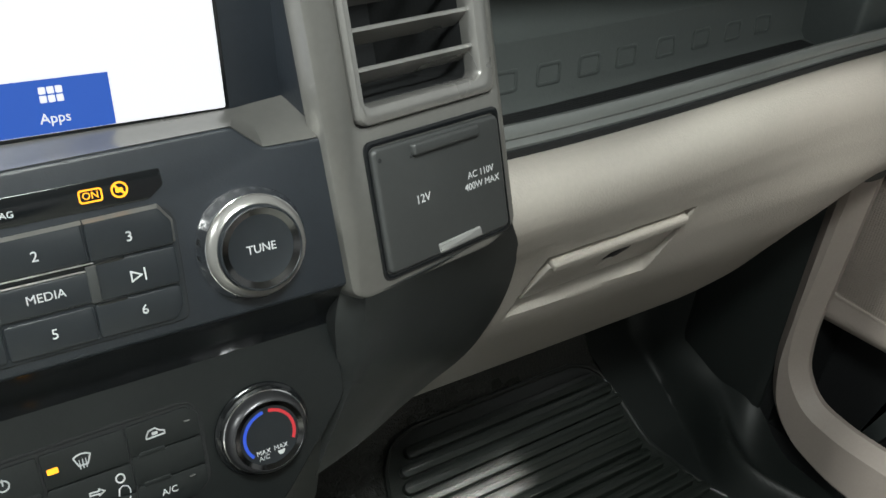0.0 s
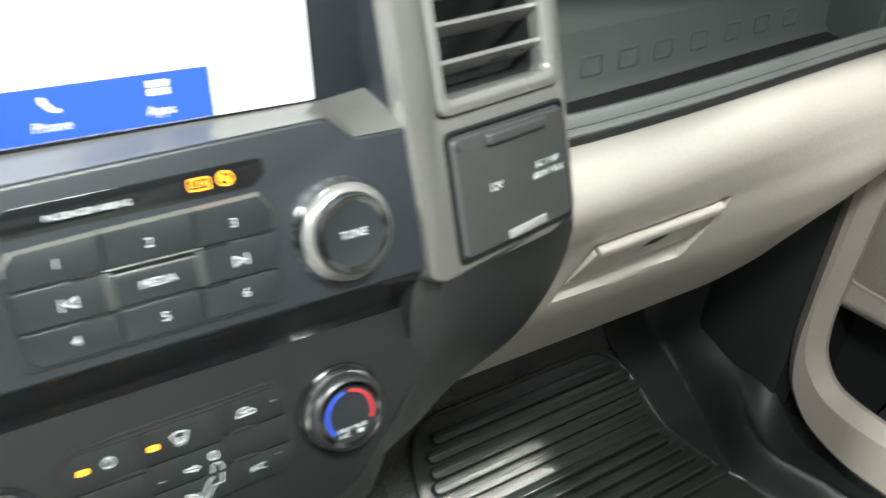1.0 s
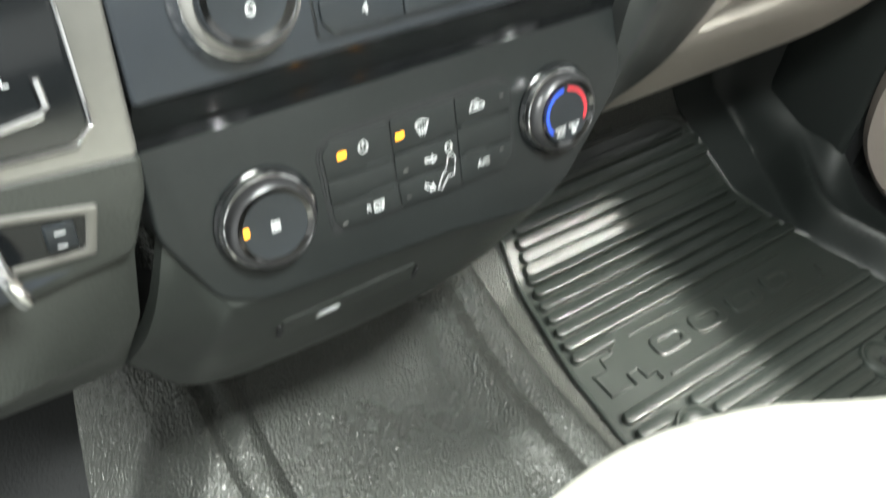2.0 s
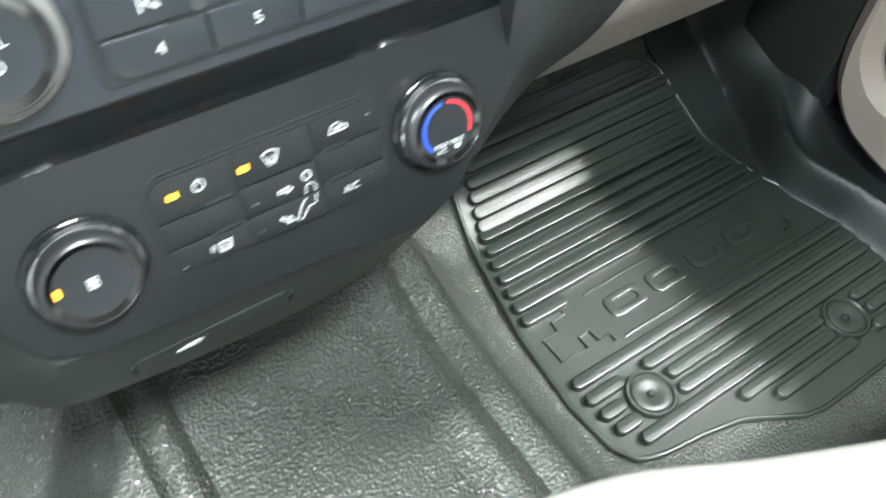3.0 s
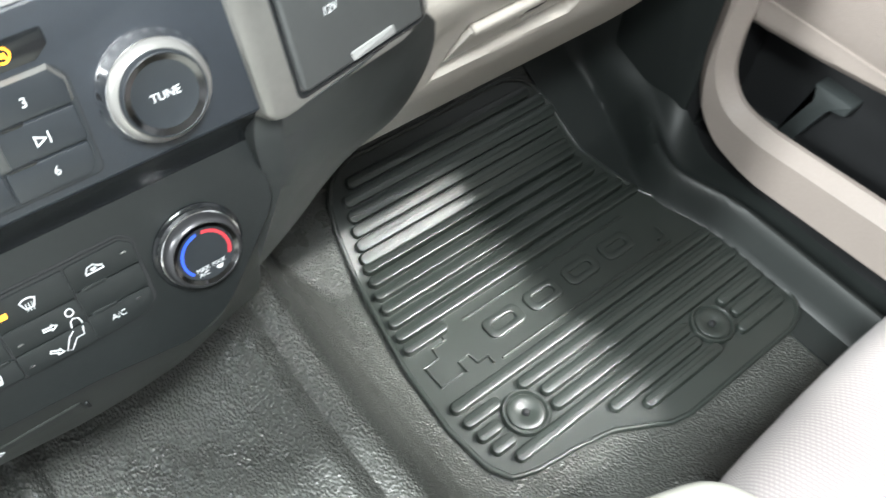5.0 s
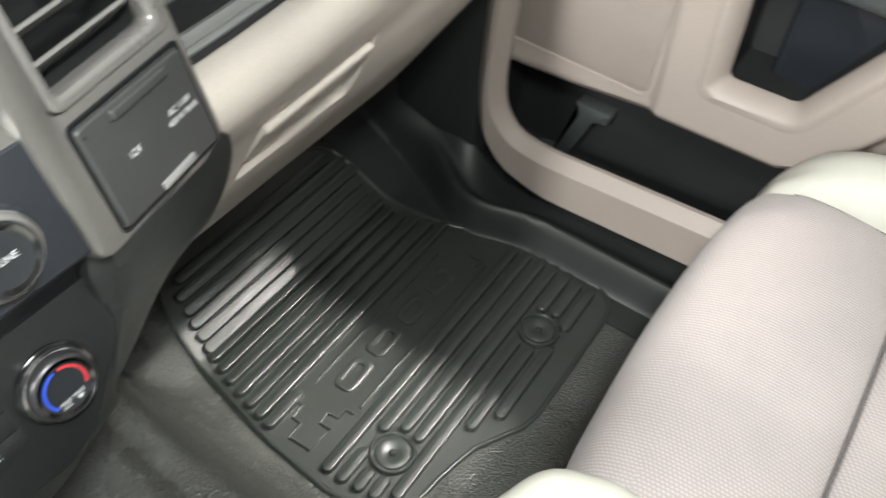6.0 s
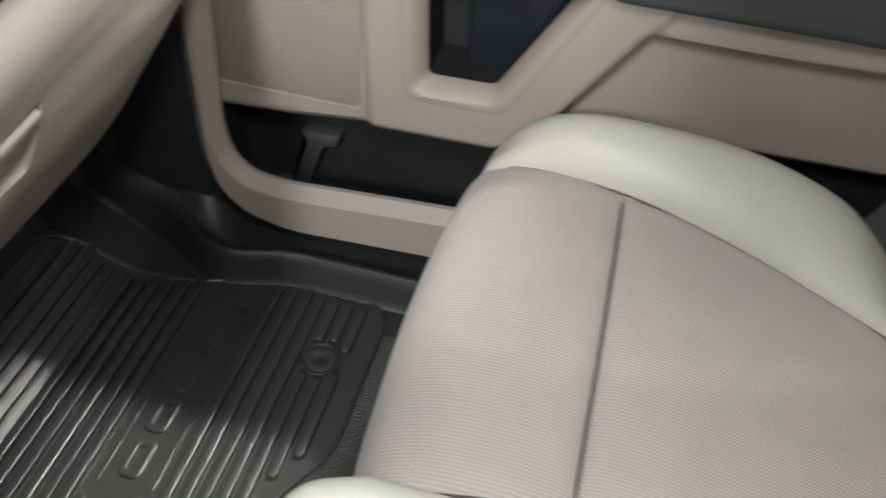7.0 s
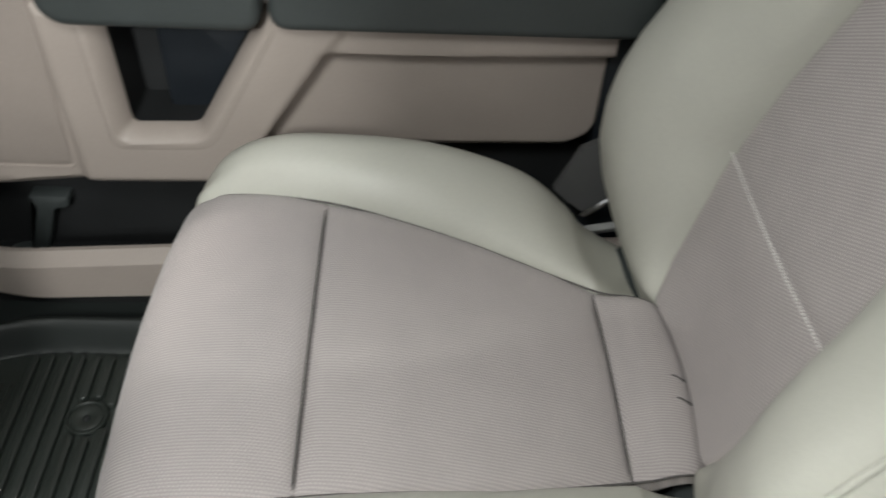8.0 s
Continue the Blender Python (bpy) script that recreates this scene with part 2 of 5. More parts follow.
def collar(profile, n=56, m=None):
    """Turned round the z axis from a closed (radius, height) outline: a ring with an open middle."""
    rows = [[(r * math.cos(2 * math.pi * k / n), r * math.sin(2 * math.pi * k / n), h) for k in range(n)] for r, h in profile]
    bm = sheet(rows + rows[:1], None, True)
    bmesh.ops.remove_doubles(bm, verts=bm.verts, dist=1e-6)
    if m is not None:
        bm.transform(m)
    return bm


def sheet(rows, bm=None, close_u=False):
    """A surface through rows of points."""
    bm = bm or bmesh.new()
    vs = [[bm.verts.new(p) for p in row] for row in rows]
    for a, b in zip(vs, vs[1:]):
        count = len(a)
        for i in range(count if close_u else count - 1):
            j = (i + 1) % count
            bm.faces.new((a[i], a[j], b[j], b[i]))
    return bm


def thick_sheet(rows, depth):
    """A surface and its back, set off by the vector depth, joined round the rim."""
    d = Vector(depth)
    bm = bmesh.new()
    top = [[bm.verts.new(p) for p in row] for row in rows]
    low = [[bm.verts.new(Vector(p) + d) for p in row] for row in rows]
    for g in (top, low):
        for a, b in zip(g, g[1:]):
            for i in range(len(a) - 1):
                bm.faces.new((a[i], a[i + 1], b[i + 1], b[i]))
    rim = [(0, i) for i in range(len(top[0]))] + [(j, len(top[0]) - 1) for j in range(1, len(top))]
    rim += [(len(top) - 1, i) for i in range(len(top[0]) - 2, -1, -1)] + [(j, 0) for j in range(len(top) - 2, 0, -1)]
    for a, b in zip(rim, rim[1:] + rim[:1]):
        bm.faces.new((top[a[0]][a[1]], top[b[0]][b[1]], low[b[0]][b[1]], low[a[0]][a[1]]))
    return bm


def lay_uv(bm, uvs):
    """UVs in metres, by the order of the vertices; the list is used again for the back."""
    layer = bm.loops.layers.uv.new("UVMap")
    bm.verts.index_update()
    for f in bm.faces:
        for lp in f.loops:
            lp[layer].uv = uvs[lp.vert.index % len(uvs)]
    return bm


def tube(path, r, n=8, bm=None):
    bm = bm or bmesh.new()
    pts = [Vector(p) for p in path]
    loops = []
    for i, p in enumerate(pts):
        t = (pts[min(i + 1, len(pts) - 1)] - pts[max(i - 1, 0)]).normalized()
        a = t.cross(Vector((0.31, 0.2, 0.93))).normalized()
        b = t.cross(a)
        loops.append([bm.verts.new(p + r * (math.cos(2 * math.pi * k / n) * a + math.sin(2 * math.pi * k / n) * b)) for k in range(n)])
    for lo, hi in zip(loops, loops[1:]):
        for i in range(n):
            j = (i + 1) % n
            bm.faces.new((lo[i], lo[j], hi[j], hi[i]))
    bm.faces.new(loops[-1])
    bm.faces.new(list(reversed(loops[0])))
    return bm


def box(x0, y0, z0, x1, y1, z1, bevel=0.0, m=None):
    return slab(rrect(x0, y0, x1, y1, max(bevel, 1e-4), 3), z0, z1, bevel, m)


def lettering(text, x, y, size, mat, parent, m, h=0.0004, spin=0.0, name="lettering"):
    """Raised print, centred on x, y of the plane m."""
    cu = bpy.data.curves.new(name, "FONT")
    cu.body, cu.size, cu.align_x, cu.align_y, cu.extrude, cu.resolution_u = text, size, "CENTER", "CENTER", 0.00012, 3
    ob = bpy.data.objects.new(name, cu)
    scene.collection.objects.link(ob)
    me = bpy.data.meshes.new_from_object(ob.evaluated_get(bpy.context.evaluated_depsgraph_get()))
    bpy.data.objects.remove(ob)
    me.transform(m @ pose(x, y, h, 0, 0, spin))
    me.materials.clear()
    me.materials.append(mat)
    return part(name, me, mat, parent)


def interp(table, v):
    return float(np.interp(v, [a for a, _ in table], [b for _, b in table]))


def smooth_line(pts, n):
    """n points along a rounded curve through pts."""
    P = [Vector(p) for p in pts]
    P = [2 * P[0] - P[1]] + P + [2 * P[-1] - P[-2]]
    out = []
    for k in range(n):
        s = k / (n - 1) * (len(pts) - 1)
        i = min(int(s), len(pts) - 2)
        f = s - i
        a, b, c, d = P[i], P[i + 1], P[i + 2], P[i + 3]
        out.append(0.5 * (2 * b + (c - a) * f + (2 * a - 5 * b + 4 * c - d) * f * f + (3 * b - a - 3 * c + d) * f ** 3))
    return out


def inside(poly, x, y):
    """Signed distance to a convex anticlockwise outline, positive inside."""
    d = 1e9
    for i, p in enumerate(poly):
        q = poly[(i + 1) % len(poly)]
        ex, ey = q[0] - p[0], q[1] - p[1]
        d = min(d, ((x - p[0]) * -ey + (y - p[1]) * ex) / math.hypot(ex, ey))
    return d


def step(v, a, b):
    s = min(1, max(0, (v - a) / (b - a)))
    return s * s * (3 - 2 * s)


# ---------------------------------------------------------------- cab shell


def plane_frame(o, x, y):
    x = Vector(x).normalized()
    y = Vector(y)
    y = (y - x * x.dot(y)).normalized()
    z = x.cross(y)
    m = Matrix((x, y, z)).transposed().to_4x4()
    m.translation = o
    return m


MR = plane_frame((0, 0, 0.647), (1, 0, 0), (0, 0.35, 1))          # radio face
MH = plane_frame((0, -0.004, 0.543), (1, 0, 0), (0, 0.35, 1))     # climate face
MC = plane_frame((0.176, 0, 0.634), (0.985, 0.174, 0), (0, 0.33, 0.944))   # column beside it
MS = plane_frame((0, 0.039, 0.676), (1, 0, 0), (0, 0.25, 1))      # screen
ML = plane_frame((-0.15, -0.012, 0.6), (1, -0.12, 0), (0, 0.35, 1))   # column on the driver's side

# Unseen roof; its front and side edges are set by the light let in.
solo("ceiling", box(-0.78, -2.1, 1.22, 0.74, -0.29, 1.28, 0.02), ROOF, "light grey cloth headliner over the cab", "ceiling", "structure")
solo("wall_rear", box(-0.92, -2.16, -0.1, 0.96, -2.1, 0.78, 0.01), DARK, "dark plastic rear wall of the cab", "wall", "structure")
for sx in (-0.86, 0.82):
    solo("trim", tube(smooth_line([(sx, -0.2, 1.24), (sx * 1.02, 0.2, 1.05), (sx * 1.05, 0.62, 0.8)], 10), 0.04), DARK, "dark plastic windscreen pillar trim", "trim", "structure")
    solo("trim", box(sx - 0.05, -1.12, 0.0, sx + 0.09, -1.0, 1.24, 0.02), DARK, "dark plastic door pillar trim", "trim", "structure")
solo("wall_front", box(-0.92, 0.48, -0.1, 0.96, 0.52, 0.8, 0.01), CARPET, "black padded bulkhead behind the dashboard", "wall", "structure")
solo("wall_west", box(-0.96, -2.1, -0.12, -0.88, 0.5, 0.02, 0.01), DARK, "dark sill below the open driver's door", "wall", "structure")
# Out-of-view rail added to block part of the driver-side light.
solo("trim", box(-0.80, -1.1, 1.12, -0.74, -0.2, 1.24, 0.01), ROOF, "unseen header over the driver's door, added to cut the light", "trim", "structure")
solo("ground", box(-6, -6, -0.75, 6, 6, -0.7, 0.01), HALL, "grey hall floor under the vehicle", "ground", "structure")


# ---------------------------------------------------------------- floor

TOE = 0.225


def mat_z(y):
    return 0.0 if y < TOE - 0.02 else 0.47 * (y - TOE) if y > TOE + 0.02 else 0.47 * (y - TOE + 0.02) ** 2 / 0.08


TUNNEL = [(-0.30, 0.0), (-0.24, 0.01), (-0.19, 0.06), (-0.15, 0.105), (-0.118, 0.138), (-0.098, 0.148), (-0.088, 0.156), (-0.080, 0.157), (-0.073, 0.151), (-0.066, 0.150), (-0.058, 0.157), (-0.050, 0.155), (-0.040, 0.147),
          (0.06, 0.150), (0.135, 0.146), (0.150, 0.149), (0.163, 0.156), (0.176, 0.150), (0.186, 0.143), (0.198, 0.149), (0.213, 0.147), (0.228, 0.128),
          (0.245, 0.09), (0.262, 0.052), (0.285, 0.022), (0.31, 0.006), (0.33, 0.0)]


def floor_z(x, y):
    z = interp(TUNNEL, x) * (1 + 0.9 * step(y, 0.02, 0.45)) * (1 if y < 0.2 else 1)
    toe = 0.47 * (y - TOE) if y < 0.36 else 0.0635 + 1.3 * (y - 0.36)
    z = max(z, toe if y > TOE else 0)
    sill = 0.814 - 0.024 * math.exp(-((y - 0.10) / 0.06) ** 2) + 0.03 * step(y, 0.13, 0.24)
    z = max(z, 0.052 * step(x, sill - 0.020, sill + 0.004) - 0.02 * step(x, sill + 0.006, sill + 0.03) if x > 0.7 else 0)
    z += 0.30 * step(x, sill - 0.012, sill + 0.10) * step(y, 0.08, 0.34)
    rear = 0.02 * step(-y, 0.13, 0.22) * step(x, 0.31, 0.38) * (1 - step(x, 0.50, 0.62))
    return z - 0.006 + rear


xs = np.linspace(-0.9, 0.9, 361)
ys = np.linspace(-1.25, 0.48, 174)
solo("floor", sheet([[(x, y, floor_z(x, y)) for x in xs] for y in ys]), LINER, "black grained vinyl floor with raised tunnel", "floor", "structure")

rows = []
for y in np.linspace(-0.72, 0.46, 120):
    x0 = 0.752
    rows.append([(x0 + (0.895 - x0) * k / 40, y, floor_z(x0 + (0.895 - x0) * k / 40, y) + 0.004) for k in range(41)])
solo("trim", thick_sheet(rows, (0, 0, -0.003)), KICK, "smooth black door sill and kick panel trim", "trim", "structure")

# ---------------------------------------------------------------- floor mat

MAT_L = [(-0.153, 0.56), (-0.148, 0.535), (-0.135, 0.512), (-0.112, 0.470), (-0.100, 0.41), (-0.095, 0.365), (-0.085, 0.342), (-0.06, 0.328), (0.0, 0.322), (0.09, 0.330), (0.15, 0.342), (0.225, 0.358), (0.285, 0.370), (0.318, 0.382), (0.338, 0.398), (0.350, 0.420), (0.354, 0.440)]
MAT_R = [(-0.153, 0.755), (-0.145, 0.783), (-0.125, 0.798), (-0.09, 0.803), (0.03, 0.803), (0.08, 0.785), (0.12, 0.768), (0.16, 0.760), (0.225, 0.754), (0.30, 0.752), (0.330, 0.746), (0.346, 0.730), (0.354, 0.705)]
mat = thing("floor_mat", (0.57, 0.05, 0), "black ribbed rubber floor mat with two fixing clips", "floor mat")
rows = []
for y in sorted(set(np.linspace(-0.153, 0.354, 64).tolist() + [-0.148, -0.1, -0.095])):
    a, b = interp(MAT_L, y), interp(MAT_R, y)
    rows.append([(a + (b - a) * k / 40, y, mat_z(y)) for k in range(41)])
part("tray", thick_sheet(rows, (0, 0, -0.005)), RUBBER, mat)
rim = [(interp(MAT_L, y), y, mat_z(y)) for y in np.linspace(0.354, -0.153, 90)] + [(interp(MAT_R, y), y, mat_z(y)) for y in np.linspace(-0.153, 0.354, 90)]
part("rim", tube(rim + [rim[0]], 0.0032, 8), RUBBER, mat)


def ridge(x0, x1, y, w=0.0076, h=0.0100, ease=0.0022):
    """A long rounded rib with round ends, laid on the mat."""
    bm = bmesh.new()
    slope = 0.47 if y > TOE + 0.01 else 0.0
    z0 = mat_z(y)
    m = Matrix.Translation((0, y, z0 - 0.0005)) @ Matrix.Rotation(math.atan(slope), 4, "X")
    return slab(rrect(x0, -w, x1, w, w * 0.98, 6), 0, h, min(ease, w * 0.7), m, bm, 3)


FRONT = [(0.360, 0.437, 0.768), (0.335, 0.415, 0.778), (0.310, 0.405, 0.776), (0.288, 0.395, 0.760), (0.266, 0.386, 0.752), (0.246, 0.378, 0.746), (0.228, 0.371, 0.740)]
for yh, a, b in FRONT:
    s = 0.47 * (yh - TOE) / (0.96 + 0.47 * (yh + 0.318))
    part("rib", ridge(a - s * (a + 0.03), b - s * (b + 0.03), yh - s * (yh + 0.318), 0.0084, 0.0098, 0.0020), RUBBER, mat)
for y, a, b in ((0.208, 0.366, 0.737), (0.188, 0.359, 0.742), (0.167, 0.354, 0.747), (0.146, 0.349, 0.755), (0.126, 0.344, 0.765)):
    part("rib", ridge(a, b, y), RUBBER, mat)
part("rib", ridge(0.341, 0.405, 0.107), RUBBER, mat)
part("rib", ridge(0.428, 0.712, 0.103, 0.0022, 0.003), RUBBER, mat)
part("rib", ridge(0.432, 0.735, 0.034, 0.0022, 0.003), RUBBER, mat)
CLIPS = ((0.405, -0.037), (0.676, -0.088))
for y, a, b in ((0.014, 0.337, 0.786), (-0.008, 0.337, 0.787), (-0.030, 0.339, 0.788), (-0.051, 0.342, 0.787), (-0.073, 0.358, 0.786), (-0.094, 0.487, 0.785), (-0.115, 0.523, 0.781)):
    spans = [(a, b)]
    for cx, cy in CLIPS:
        gap = 0.033 ** 2 - (y - cy) ** 2
        if gap > 0:
            g = math.sqrt(gap)
            spans = [s for u, v in spans for s in (((u, cx - g), (cx + g, v)) if u < cx < v else ((u, v),)) if s[1] - s[0] > 0.015]
    for u, v in spans:
        part("rib", ridge(u, v, y), RUBBER, mat)
for cx, cy in CLIPS:
    at = Matrix.Translation((cx, cy, 0.0018))
    clip = part("clip", lathe([(0.0285, -0.001), (0.0285, 0.004), (0.0275, 0.0055), (0.0255, 0.0055), (0.0245, 0.004), (0.0235, 0.0015), (0.0225, 0.0015), (0.0215, 0.004), (0.020, 0.0048), (0.012, 0.0042), (0.007, 0.002), (0.0045, 0.0012)], 40, at), RUBBER, mat, "round black plastic mat clip")
    part("pin", lathe([(0.0045, 0.0), (0.0045, 0.003), (0.0032, 0.0052), (0.001, 0.0058)], 16, at), VOID, clip)


def outline(points, r=0.0018):
    return tube([(x, y, 0.0016) for x, y in points], r, 8)


# The moulded mark: plain stepped outlines and plain rounded blocks.
for pts in ([(0.347, 0.077), (0.370, 0.078), (0.372, 0.092), (0.392, 0.093), (0.393, 0.111)], [(0.349, 0.075), (0.349, 0.046), (0.380, 0.046)],
            [(0.386, 0.044), (0.386, 0.060), (0.402, 0.061), (0.404, 0.046), (0.420, 0.046), (0.420, 0.034)], [(0.735, 0.062), (0.735, 0.044), (0.722, 0.044)]):
    part("mark", outline(pts), RUBBER, mat)
for a, b in ((0.440, 0.496), (0.507, 0.562), (0.574, 0.629), (0.641, 0.694)):
    part("mark", ring(rrect(a, 0.056, b, 0.087, 0.011, 6), rrect(a + 0.011, 0.066, b - 0.011, 0.077, 0.005, 6), -0.001, 0.0032, 0.0018), RUBBER, mat)

# ---------------------------------------------------------------- dashboard

dash = thing("dashboard", (0.5, 0.1, 0.4), "beige and dark grey dashboard with open tray and glove box", "dashboard")
PANEL = smooth_line([(0.060, 0.597), (0.052, 0.6105), (0.037, 0.6095), (0.026, 0.596), (0.025, 0.578), (0.034, 0.555), (0.048, 0.526), (0.0755, 0.456), (0.099, 0.414), (0.122, 0.377), (0.142, 0.345), (0.152, 0.336), (0.165, 0.335), (0.22, 0.345)], 250)
RECESS = [(0.309, 0.466), (0.449, 0.471), (0.460, 0.536), (0.318, 0.531)]


def sweep(x):
    """How far the dash's upper edge draws back towards the windscreen on its way to the door."""
    return 0.046 * step(x, 0.24, 0.84) - 0.005


rows = []
for x in np.linspace(0.205, 0.83, 430):
    row = []
    lift = 0.028 * step(x, 0.60, 0.83)
    for y, z in PANEL:
        k = step(0.56 - z, 0, 0.16)
        zz = z + lift * k
        yy = y + 0.02 * step(x, 0.68, 0.84) * k + sweep(x) * step(z, 0.50, 0.605)
        d = inside(RECESS, x, z) if 0.44 < z < 0.54 and y < 0.1 else -1
        if d > -0.003:
            deep = 0.021 * step(d, -0.0015, 0.0025) * step(z - (0.466 + (x - 0.309) * 0.036), -0.006, 0.026)
            yy += deep
        row.append((x, yy, zz))
    rows.append(row)
glove = part("glove_box", thick_sheet(rows, (0, 0.004, 0)), BEIGE, dash, "beige grained glove box lid")
MG = plane_frame((0.40, 0.052, 0.512), (1, 0, 0.06), (0, -0.34, 1))
MK = MG @ Matrix.Translation((0, 0.0085, -0.0005)) @ Matrix.Rotation(radians(9), 4, "X")   # face of the latch flap
latch = part("latch", slab(rounded([(-0.0855, -0.036), (0.0535, -0.040), (0.0560, 0.004), (-0.0775, 0.006)], 0.003), -0.010, 0.0, 0.0012, MK), BEIGE, glove, "beige glove box latch flap")
part("latch_lip", slab(rounded([(-0.0755, 0.0105), (0.0570, 0.0070), (0.0565, 0.0180), (-0.0785, 0.0212)], 0.005), -0.012, 0.0036, 0.0028, MG, None, 4), BEIGE, latch)
# Dark plate on the flap, painting the shade inside the cut-out.
part("keyhole_shade", slab(rounded([(-0.0190, -0.0185), (-0.0040, -0.0190), (0.0070, -0.0110), (0.0060, -0.0045), (-0.0060, -0.0035), (-0.0150, -0.0110)], 0.004), -0.002, 0.0004, 0.0002, MK), VOID, latch)
part("lock", slab(rounded([(-0.0215, -0.0240), (-0.0070, -0.0250), (-0.0040, -0.0185), (-0.0110, -0.0150), (-0.0200, -0.0165)], 0.004), -0.002, 0.0022, 0.0014, MK), BEIGE, latch)


def solid_run(profile, x0, x1, n=2, bend=None):
    """A closed cross-section in y, z, run along x and drawn back by bend(x)."""
    bm = bmesh.new()
    loops = []
    for k in range(n):
        x = x0 + (x1 - x0) * k / (n - 1)
        loops.append([bm.verts.new((x, y + (bend(x) if bend else 0), z)) for y, z in profile])
    for a, b in zip(loops, loops[1:]):
        for i in range(len(a)):
            j = (i + 1) % len(a)
            bm.faces.new((a[i], a[j], b[j], b[i]))
    bm.faces.new(loops[0])
    bm.faces.new(list(reversed(loops[-1])))
    return bm


part("tray_lip", solid_run([(0.066, 0.59), (0.066, 0.610), (0.0600, 0.6115), (0.0588, 0.6165), (0.0600, 0.6180), (0.0608, 0.6205), (0.0596, 0.6220), (0.0600, 0.6265), (0.0625, 0.6295), (0.066, 0.6288), (0.069, 0.626), (0.070, 0.600), (0.070, 0.59)], 0.21, 0.80, 60, sweep), LIPGREY, dash, "grey ridged tray edge")
# Black strip standing in for the shade under the tray lip.
part("tray_gap_shade", solid_run([(0.0565, 0.596), (0.066, 0.596), (0.066, 0.6145), (0.0565, 0.6145)], 0.212, 0.798, 60, sweep), VOID, dash)
tray = part("tray", solid_run([(0.068, 0.597), (0.130, 0.600), (0.136, 0.606), (0.141, 0.648), (0.150, 0.653), (0.164, 0.672), (0.193, 0.732), (0.24, 0.732), (0.24, 0.585), (0.068, 0.585)], 0.20, 0.74, 60, sweep), TRAYGREY, dash, "dark grey open storage tray")
for x in (0.290, 0.333, 0.376, 0.419, 0.462, 0.512, 0.561, 0.608, 0.655):
    back = sweep(x + 0.01) - sweep(x - 0.01)
    at = plane_frame((x, 0.1377 + sweep(x), 0.6205), (1, back / 0.02, 0), (0, 0.12, 1))
    part("raised_mark", ring(rrect(-0.0125, -0.0085, 0.0125, 0.0085, 0.003, 3), rrect(-0.0095, -0.0058, 0.0095, 0.0058, 0.0015, 3), -0.002, 0.0007, 0.0004, at), TRAYGREY, tray)
# Black strips on the tray floor put its grooves' shade into colour.
for k in range(19):
    y = 0.0745 + 0.0028 * k
    part("tray_groove_shade", solid_run([(y, 0.5965), (y + 0.0021, 0.5965), (y + 0.0021, 0.6012), (y, 0.6012)], 0.24, 0.715, 40, sweep), VOID, tray)
part("tray_end", box(0.725, 0.115, 0.59, 0.83, 0.24, 0.70, 0.008), DARK, dash)
part("upper_pad", solid_run([(0.215, 0.705), (0.10, 0.742), (0.055, 0.765), (0.05, 0.785), (0.08, 0.805), (0.25, 0.83), (0.50, 0.84), (0.50, 0.70)], -0.86, 0.84), DARK, dash, "dark grained dashboard top")
part("end_cap", box(0.80, 0.095, 0.46, 0.845, 0.4, 0.76, 0.012), DARK, dash)

# ---------------------------------------------------------------- column with vent and outlets

col = thing("trim_column", (0.185, 0.02, 0.6), "satin grey trim column with air vent and outlet cover", "trim column")
outer = rounded([(-0.0495, -0.036), (-0.041, -0.0412), (0.045, -0.0415), (0.0665, -0.0345), (0.0675, 0.150), (-0.0495, 0.150)], 0.006, 5)
hole = rounded([(-0.0300, 0.0425), (-0.0280, 0.0405), (0.0560, 0.0405), (0.0585, 0.0425), (0.0585, 0.142), (-0.0300, 0.142)], 0.002, 5)
part("face", ring(outer, hole, -0.012, 0.0, 0.0042, MC), SATIN, col)
inner_side = rounded([(-0.044, -0.037), (-0.038, -0.040), (0.045, -0.040), (0.060, -0.034), (0.0615, 0.147), (-0.044, 0.147)], 0.006, 5)
part("side_wall", ring(inner_side, hole, -0.10, -0.010, 0.0, MC), BLACK, col, "black side of the column")
vent = part("air_vent", ring(rrect(-0.0305, 0.0400, 0.0590, 0.140, 0.006, 6), rrect(-0.0262, 0.0490, 0.0492, 0.134, 0.004, 6), -0.012, 0.0034, 0.0032, MC), LEDGE, col, "satin air vent frame")
part("duct", ring(rrect(-0.0285, 0.0460, 0.0515, 0.137, 0.004, 6), rrect(-0.0260, 0.0495, 0.0490, 0.1335, 0.004, 6), -0.085, -0.008, 0.0, MC), VOID, vent)
part("duct_back", box(-0.028, 0.046, -0.088, 0.051, 0.137, -0.080, 0.001, MC), VOID, vent)
for k in range(5):
    y = 0.0645 + 0.0178 * k
    tilt = MC @ Matrix.Translation((0, y, -0.003)) @ Matrix.Rotation(radians(-122), 4, "X")
    part("slat", slab([(-0.0262, -0.002), (0.0492, -0.002), (0.0492, 0.011), (-0.0262, 0.011)], -0.0013, 0.0013, 0.0010, tilt, None, 3), LEDGE, vent)
lid = part("outlet_cover", slab(rounded([(-0.0275, -0.0325), (0.0570, -0.0325), (0.0575, 0.0285), (-0.0270, 0.0295)], 0.004), -0.001, 0.0034, 0.0020, MC, None, 4), LIDGREY, col, "dark grey hinged outlet cover")
part("hinge", slab(rrect(-0.0045, 0.0210, 0.0405, 0.0272, 0.0018), 0.002, 0.0066, 0.0017, MC, None, 4), LIDGREY, lid)
# Thin black strip draws the slot's shade; nothing is cut.
part("hinge_slot_shade", slab(rrect(-0.0055, 0.0203, 0.0412, 0.0217, 0.0006), 0.002, 0.0036, 0.0002, MC), VOID, lid)
